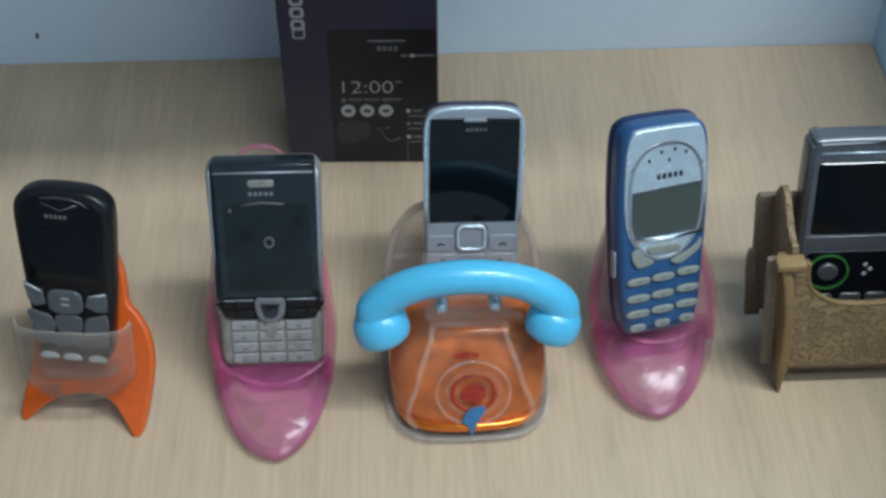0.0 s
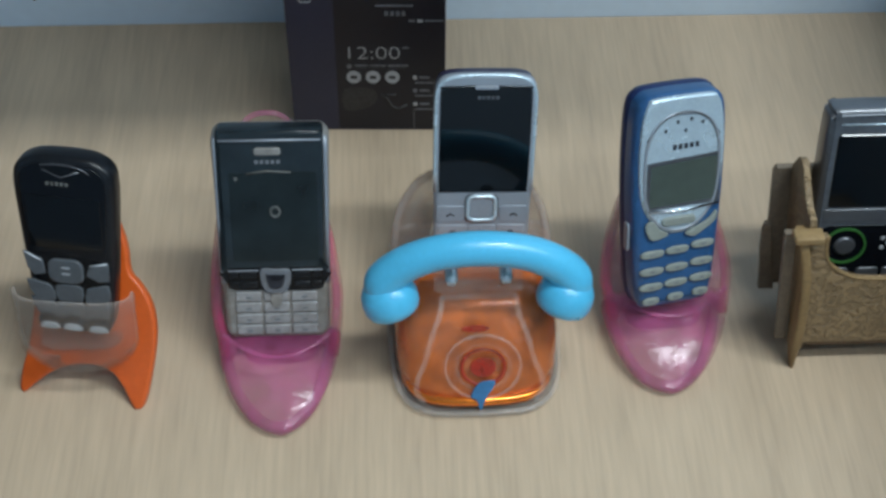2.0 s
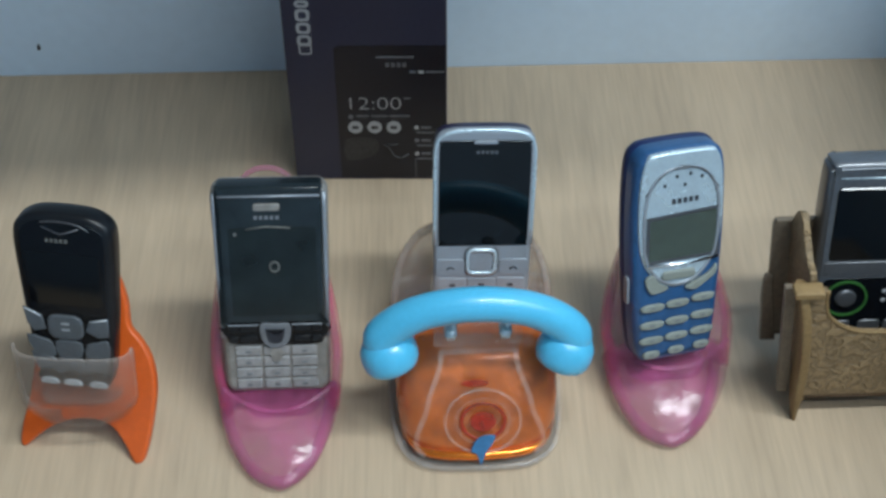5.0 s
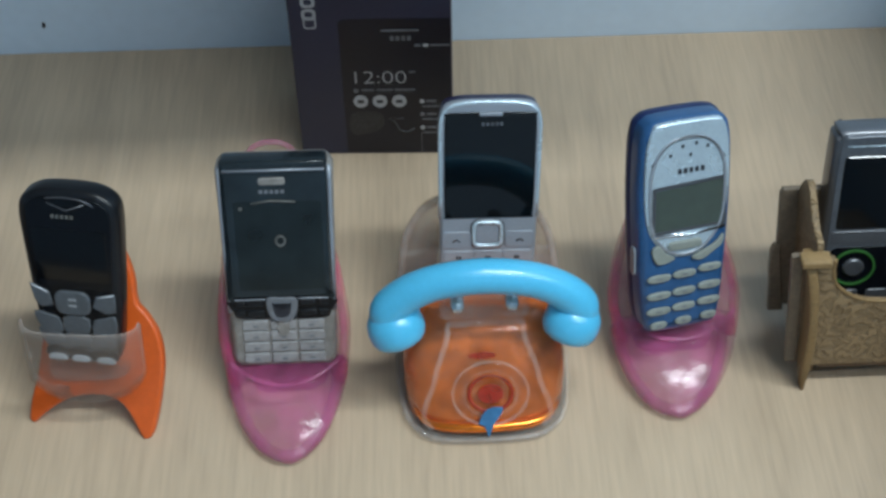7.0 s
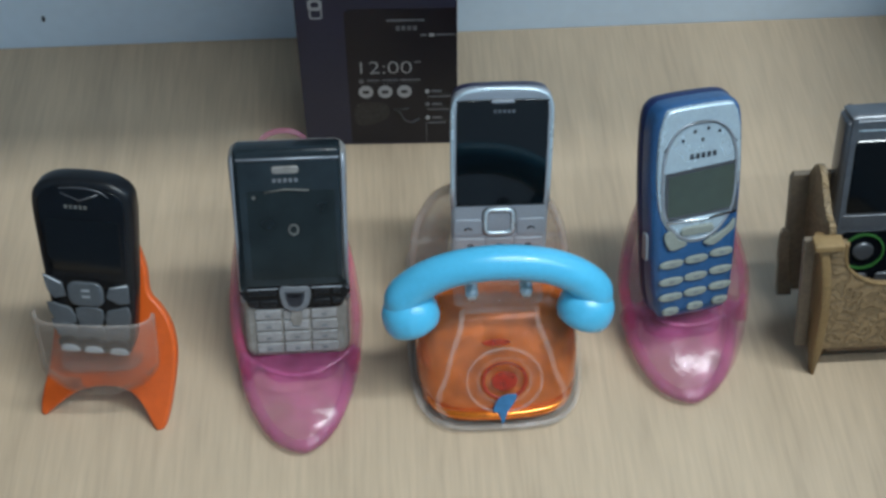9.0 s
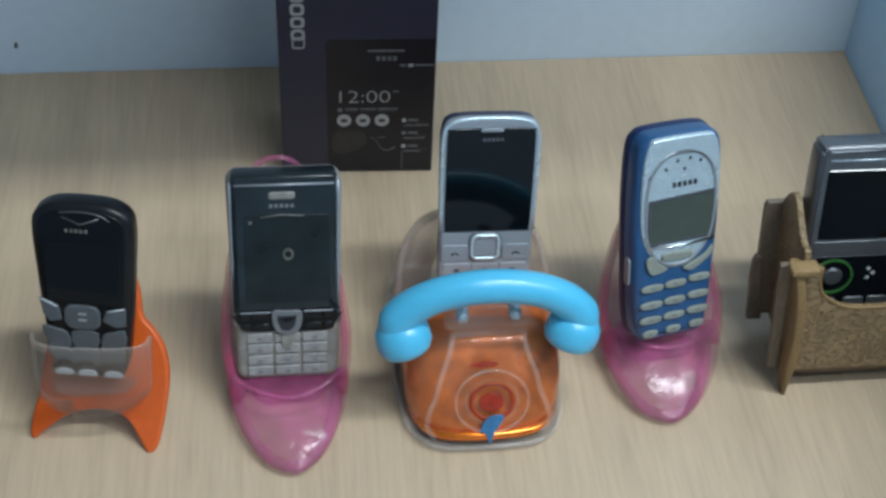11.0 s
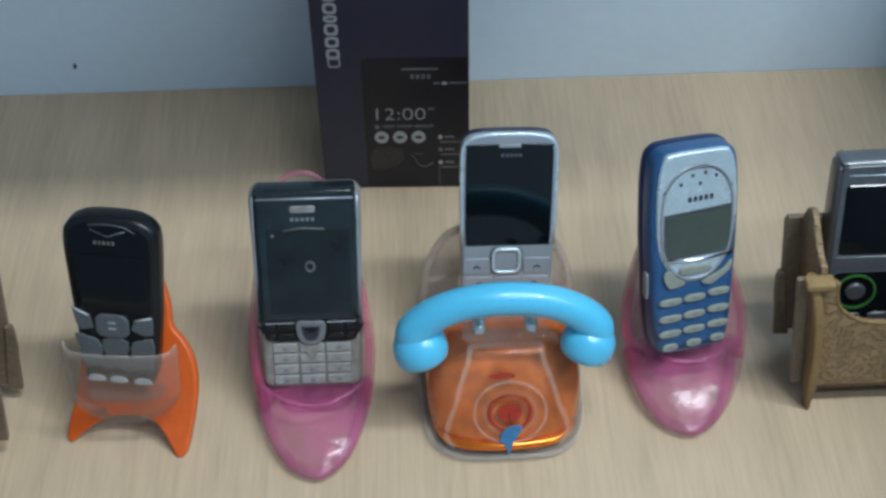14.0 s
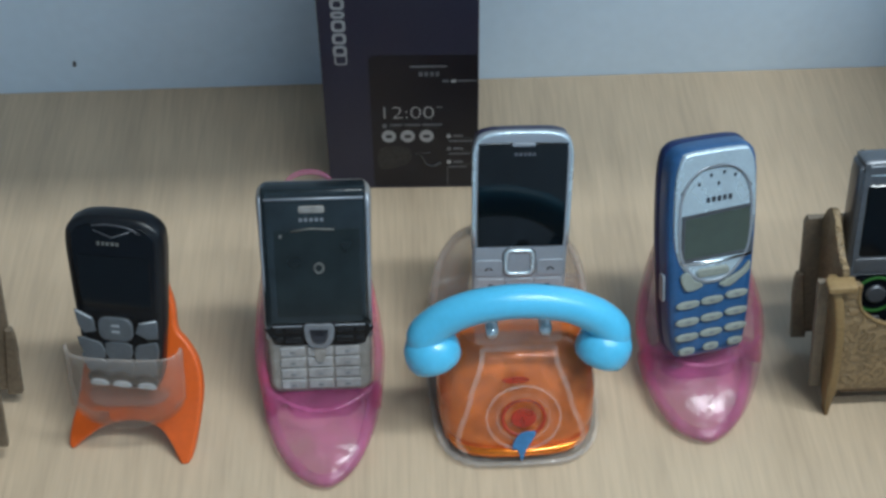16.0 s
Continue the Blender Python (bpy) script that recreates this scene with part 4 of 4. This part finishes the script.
def carved_stand(m, label):
    """Front board in the plane y = 0; two side boards and a back board slot through each other."""
    s = thing("carved_stand", m, label, "phone stand", "carved wooden stands")
    W = 0.0275
    t = 0.0032
    # front board with a scooped top and ends that pass the side boards
    cut = [(-0.0305, 0.0878), (-0.0300, 0.0800), (-0.0265, 0.0700), (-0.0150, 0.0610), (0.0, 0.0590), (0.0150, 0.0610), (0.0265, 0.0700), (0.0300, 0.0800), (0.0305, 0.0878)]
    scoop = [(p.x, p.y) for p in open_curve([(x, z, 0) for x, z in cut], 4)]
    out = [(-0.0435, 0.0855), (-0.0435, 0.0880), (-0.0312, 0.0880)] + scoop + [(0.0312, 0.0880), (0.0435, 0.0880), (0.0435, 0.0855), (0.0375, 0.0810), (0.0310, 0.0165), (0.0295, 0.0150), (-0.0295, 0.0150), (-0.0310, 0.0165), (-0.0375, 0.0810)]
    board = part("front_board", plate(out, 0.0, t, 0.0004, 1), CARVED, s, "carved front board with a scooped top", False)
    part("scoop_edge", tube([(x, 0.0004, z) for x, z in scoop], 0.0009, 6), BOARD, board, "pale cut edge")
    part("bottom_rail", box_mesh(-W, 0.0005, 0.0125, W, t + 0.012, 0.0155, 0.0006), BOARD_DARK, s, smooth=False)
    # side boards: outline in (y, z)
    side = closed_curve([(0.0045, 0.0065), (0.0105, 0.0002), (0.0150, 0.0015), (0.0200, 0.0080), (0.0330, 0.0100), (0.0440, 0.0120), (0.0460, 0.0350), (0.0470, 0.0600), (0.0460, 0.0850), (0.0400, 0.0980), (0.0330, 0.1060), (0.0275, 0.1065), (0.0215, 0.1000), (0.0130, 0.0930), (0.0050, 0.0900), (0.0035, 0.0600), (0.0035, 0.0200)], 4)
    for sx in (-1, 1):
        bm = plate(side, -t / 2, t / 2, 0.0004, 1)
        for v in bm.verts:
            v.co = Vector((sx * W + v.co.y + sx * FLARE * v.co.z, v.co.x, v.co.z))
        part("side_board", bm, CARVED, s, "carved side board", False)
        # the side board's front edge stands proud of the front board, bowed, and ends in a pointed foot
        rings = []
        for k in range(15):
            f = k / 14
            z = 0.0860 * f
            cx = sx * (W + 0.0050 + FLARE * z - 0.0022 * math.sin(math.pi * f ** 1.4))
            hw = 0.0022 * min(1.0, 0.40 + 2.6 * f)
            front = -0.0012 - 0.0040 * math.sin(math.pi * min(1.0, 0.12 + 0.88 * f)) ** 0.7
            back = 0.0030 + 0.0065 * min(1.0, 3.5 * f)
            rings.append([(x, y, z) for x, y in rrect(cx - hw, front, cx + hw, back, 0.0009, 2)])
        post = part("end_post", loft(rings), BOARD, s, "pale bowed cut edge of the side board")
        part("front_tab", flared(box_mesh(sx * (W + 0.0098) - 0.0026, 0.0052, 0.0125, sx * (W + 0.0098) + 0.0026, 0.0084, 0.0850, 0.0006), sx), BOARD_GREY, s, "greyed tab of the front board", False)
        part("post_cap", flared(box_mesh(sx * (W + 0.0030) - 0.0068, -0.0034, 0.0860, sx * (W + 0.0030) + 0.0068, 0.0045, 0.0897, 0.0011), sx), BOARD, post)
    # back board, wider low down
    back = [(-0.0370, 0.0120), (0.0370, 0.0120), (0.0435, 0.0530), (0.0462, 0.0860), (0.0450, 0.0890), (-0.0450, 0.0890), (-0.0462, 0.0860), (-0.0435, 0.0530)]
    bm = plate(back, 0.0, t, 0.0004, 1)
    bm.transform(Matrix.Translation((0, 0.0415, 0)) @ Matrix.Rotation(radians(-2), 4, "X"))
    part("back_board", bm, BOARD_GREY, s, "greyed back board", False)
    for sx in (-1, 1):
        part("back_tab", plate([(sx * 0.0345, 0.0090), (sx * 0.0420, 0.0090), (sx * 0.0440, 0.0280), (sx * 0.0455, 0.0380), (sx * 0.0462, 0.0500), (sx * 0.0455, 0.0545), (sx * 0.0425, 0.0545)], 0.0412, 0.0446, 0.0004, 1), BOARD_GREY, s, smooth=False)
    part("tray", box_mesh(-W, 0.0034, 0.0137, W, 0.0410, 0.0165, 0.0006), BOARD, s, smooth=False)
    return s


RIGHT_STAND = pose(0.2108, 0.3645, 0, 0, 0, 0.5)
LEFT_STAND = pose(-0.2595, 0.3435, 0, 0, 0, 1.0)
carved_stand(RIGHT_STAND, "brown carved fibreboard phone stand holding a grey slider phone")
carved_stand(LEFT_STAND, "brown carved fibreboard phone stand holding a black keypad phone")


def grey_slider_phone():
    p = thing("mobile_phone", RIGHT_STAND @ stand_pose(-0.0010, 0.0166, 0.0174, 0.5, 14, 0.6) @ Matrix.Diagonal((1.03, 1, 1.015, 1)), "grey slider mobile phone with a wide black screen", "mobile phone", "old mobile phones")
    out = closed_curve(mirrored([(0.0, 0.0200), (0.003, 0.0245), (0.020, 0.0262), (0.060, 0.0264), (0.100, 0.0260), (0.1060, 0.0242), (0.1085, 0.0200)]), 4)
    part("body", plate(out, 0.0, 0.015, 0.0030, 3, back=0.004), GUNMETAL, p)
    part("bezel", plate(inset(out, 0.0022), -0.0006, 0.003, 0.0010, 2), STEEL, p, "brushed grey bezel")
    # pale tube drawn as the highlight under the top edge
    part("top_glint", tube([(-0.0205, -0.0005, 0.1015), (0.0205, -0.0005, 0.1015)], 0.0005, 8), LIGHT_SILVER, p)
    part("screen", plate(rrect(-0.0210, 0.0590, 0.0210, 0.0965, 0.0015, 3), -0.0010, 0.002, 0.0003, 1), GLASS_BLACK, p, smooth=False)
    panel = part("lower_panel", plate(rrect(-0.0225, 0.0180, 0.0225, 0.0495, 0.0040, 4), -0.0008, 0.002, 0.0004, 1), BLACK_GLOSS, p)
    part("strip", plate(rrect(-0.0225, 0.0505, 0.0225, 0.0580, 0.0010, 2), -0.0009, 0.002, 0.0003, 1), GUNMETAL, p)
    part("navigation_ring", ring(ellipse(-0.0105, 0.0385, 0.0100, 0.0096, 32), ellipse(-0.0105, 0.0385, 0.0090, 0.0086, 32), -0.0016, -0.0006), GREEN, panel, "green-lit navigation ring", False)
    part("navigation_key", plate(ellipse(-0.0105, 0.0385, 0.0050, 0.0048, 24), -0.0022, 0.0, 0.0012, 3), GUNMETAL, panel)
    for x, z in ((0.0070, 0.0420), (0.0095, 0.0395), (0.0070, 0.0370)):
        part("key_light", plate(ellipse(x, z, 0.0011, 0.0011, 10), -0.0011, -0.0006, 0.0002, 1), MARK, panel, smooth=False)
    for sx in (-0.012, 0.002, 0.014):
        part("function_key", plate(rrect(sx - 0.0052, 0.0200, sx + 0.0052, 0.0262, 0.0015, 3), -0.0014, 0.0, 0.0004, 1), GUNMETAL, p)
    brand_bars(0.0080, 0.0993, 0.0100, 0.0014, 4, GREY_KEY, p, -0.0006)
    return p


def keypad_phone():
    p = thing("mobile_phone", LEFT_STAND @ stand_pose(-0.0030, 0.0140, 0.0175, -1.0, 14, 0.0), "black mobile phone with big white keypad figures", "mobile phone", "old mobile phones")
    out = closed_curve(mirrored([(0.0, 0.0200), (0.003, 0.0240), (0.020, 0.0262), (0.060, 0.0270), (0.105, 0.0262), (0.1140, 0.0235), (0.1175, 0.0180)]), 4)
    part("body", plate(out, 0.0, 0.018, 0.0040, 3, back=0.005), BLACK, p)
    part("screen", plate(rrect(-0.0200, 0.0640, 0.0200, 0.0980, 0.0015, 3), -0.0006, 0.002, 0.0003, 1), GLASS_SMOKE, p, smooth=False)
    pad = part("keypad", plate(rrect(-0.0235, 0.0060, 0.0235, 0.0600, 0.0030, 4), -0.0006, 0.002, 0.0004, 1), BLACK_GLOSS, p)
    bar(0.0090, 0.0560, 0.0180, 0.0572, MARK, p, "key_print", -0.0006, 0.0002)
    part("end_key_print", plate(rrect(0.0105, 0.0470, 0.0195, 0.0500, 0.0008, 2), -0.0009, -0.0005, 0.0001, 1), RED, p, "red end key")
    part("call_arc", tube(open_curve([(-0.0040, -0.0008, 0.0545), (0.0010, -0.0008, 0.0570), (0.0060, -0.0008, 0.0545)], 4), 0.0007, 6), MARK, p)
    for r in range(4):
        for c in range(3):
            x, z = -0.0130 + 0.0130 * c, 0.0410 - 0.0092 * r
            sign = "123456789*0#"[3 * r + c]
            words(sign, 0.0104, Matrix.Translation((x, -0.0007, z)) @ Matrix.Rotation(radians(90), 4, "X"), MARK, pad, "key_figure")
            if c < 2:
                part("key_gap", tube([(x + 0.0075, -0.0006, z + 0.003), (x + 0.0060, -0.0006, z - 0.004)], 0.00045, 6), GREY_KEY, pad)
    return p


grey_slider_phone()
keypad_phone()


def black_smartphone():
    p = thing("smartphone", stand_pose(-0.2455, 0.2860, 0.0020, -6.0, 20.0, 0.0), "black glass-fronted smartphone with a purple edge propped before the stand", "smartphone")
    out = rrect(-0.0335, 0.0, 0.0325, 0.0730, 0.0085, 6)
    part("body", plate(out, 0.0, 0.0085, 0.0015, 2, back=0.003), VIOLET_EDGE, p)
    part("front_glass", plate(inset(out, 0.0010), -0.0006, 0.002, 0.0006, 2), GLASS_BLACK, p)
    part("screen", plate(rrect(-0.0300, 0.0080, 0.0300, 0.0600, 0.0008, 2), -0.0008, 0.0, 0.0001, 1), BLACK_GLOSS, p, smooth=False)
    part("sensor", plate(ellipse(0.0040, 0.0680, 0.0009, 0.0009, 12), -0.0008, -0.0005, 0.0001, 1), GUNMETAL, p, smooth=False)
    part("prop", box_mesh(-0.012, 0.0085, -0.0010, 0.012, 0.0200, 0.0100, 0.001), BLACK, p)
    return p


black_smartphone()
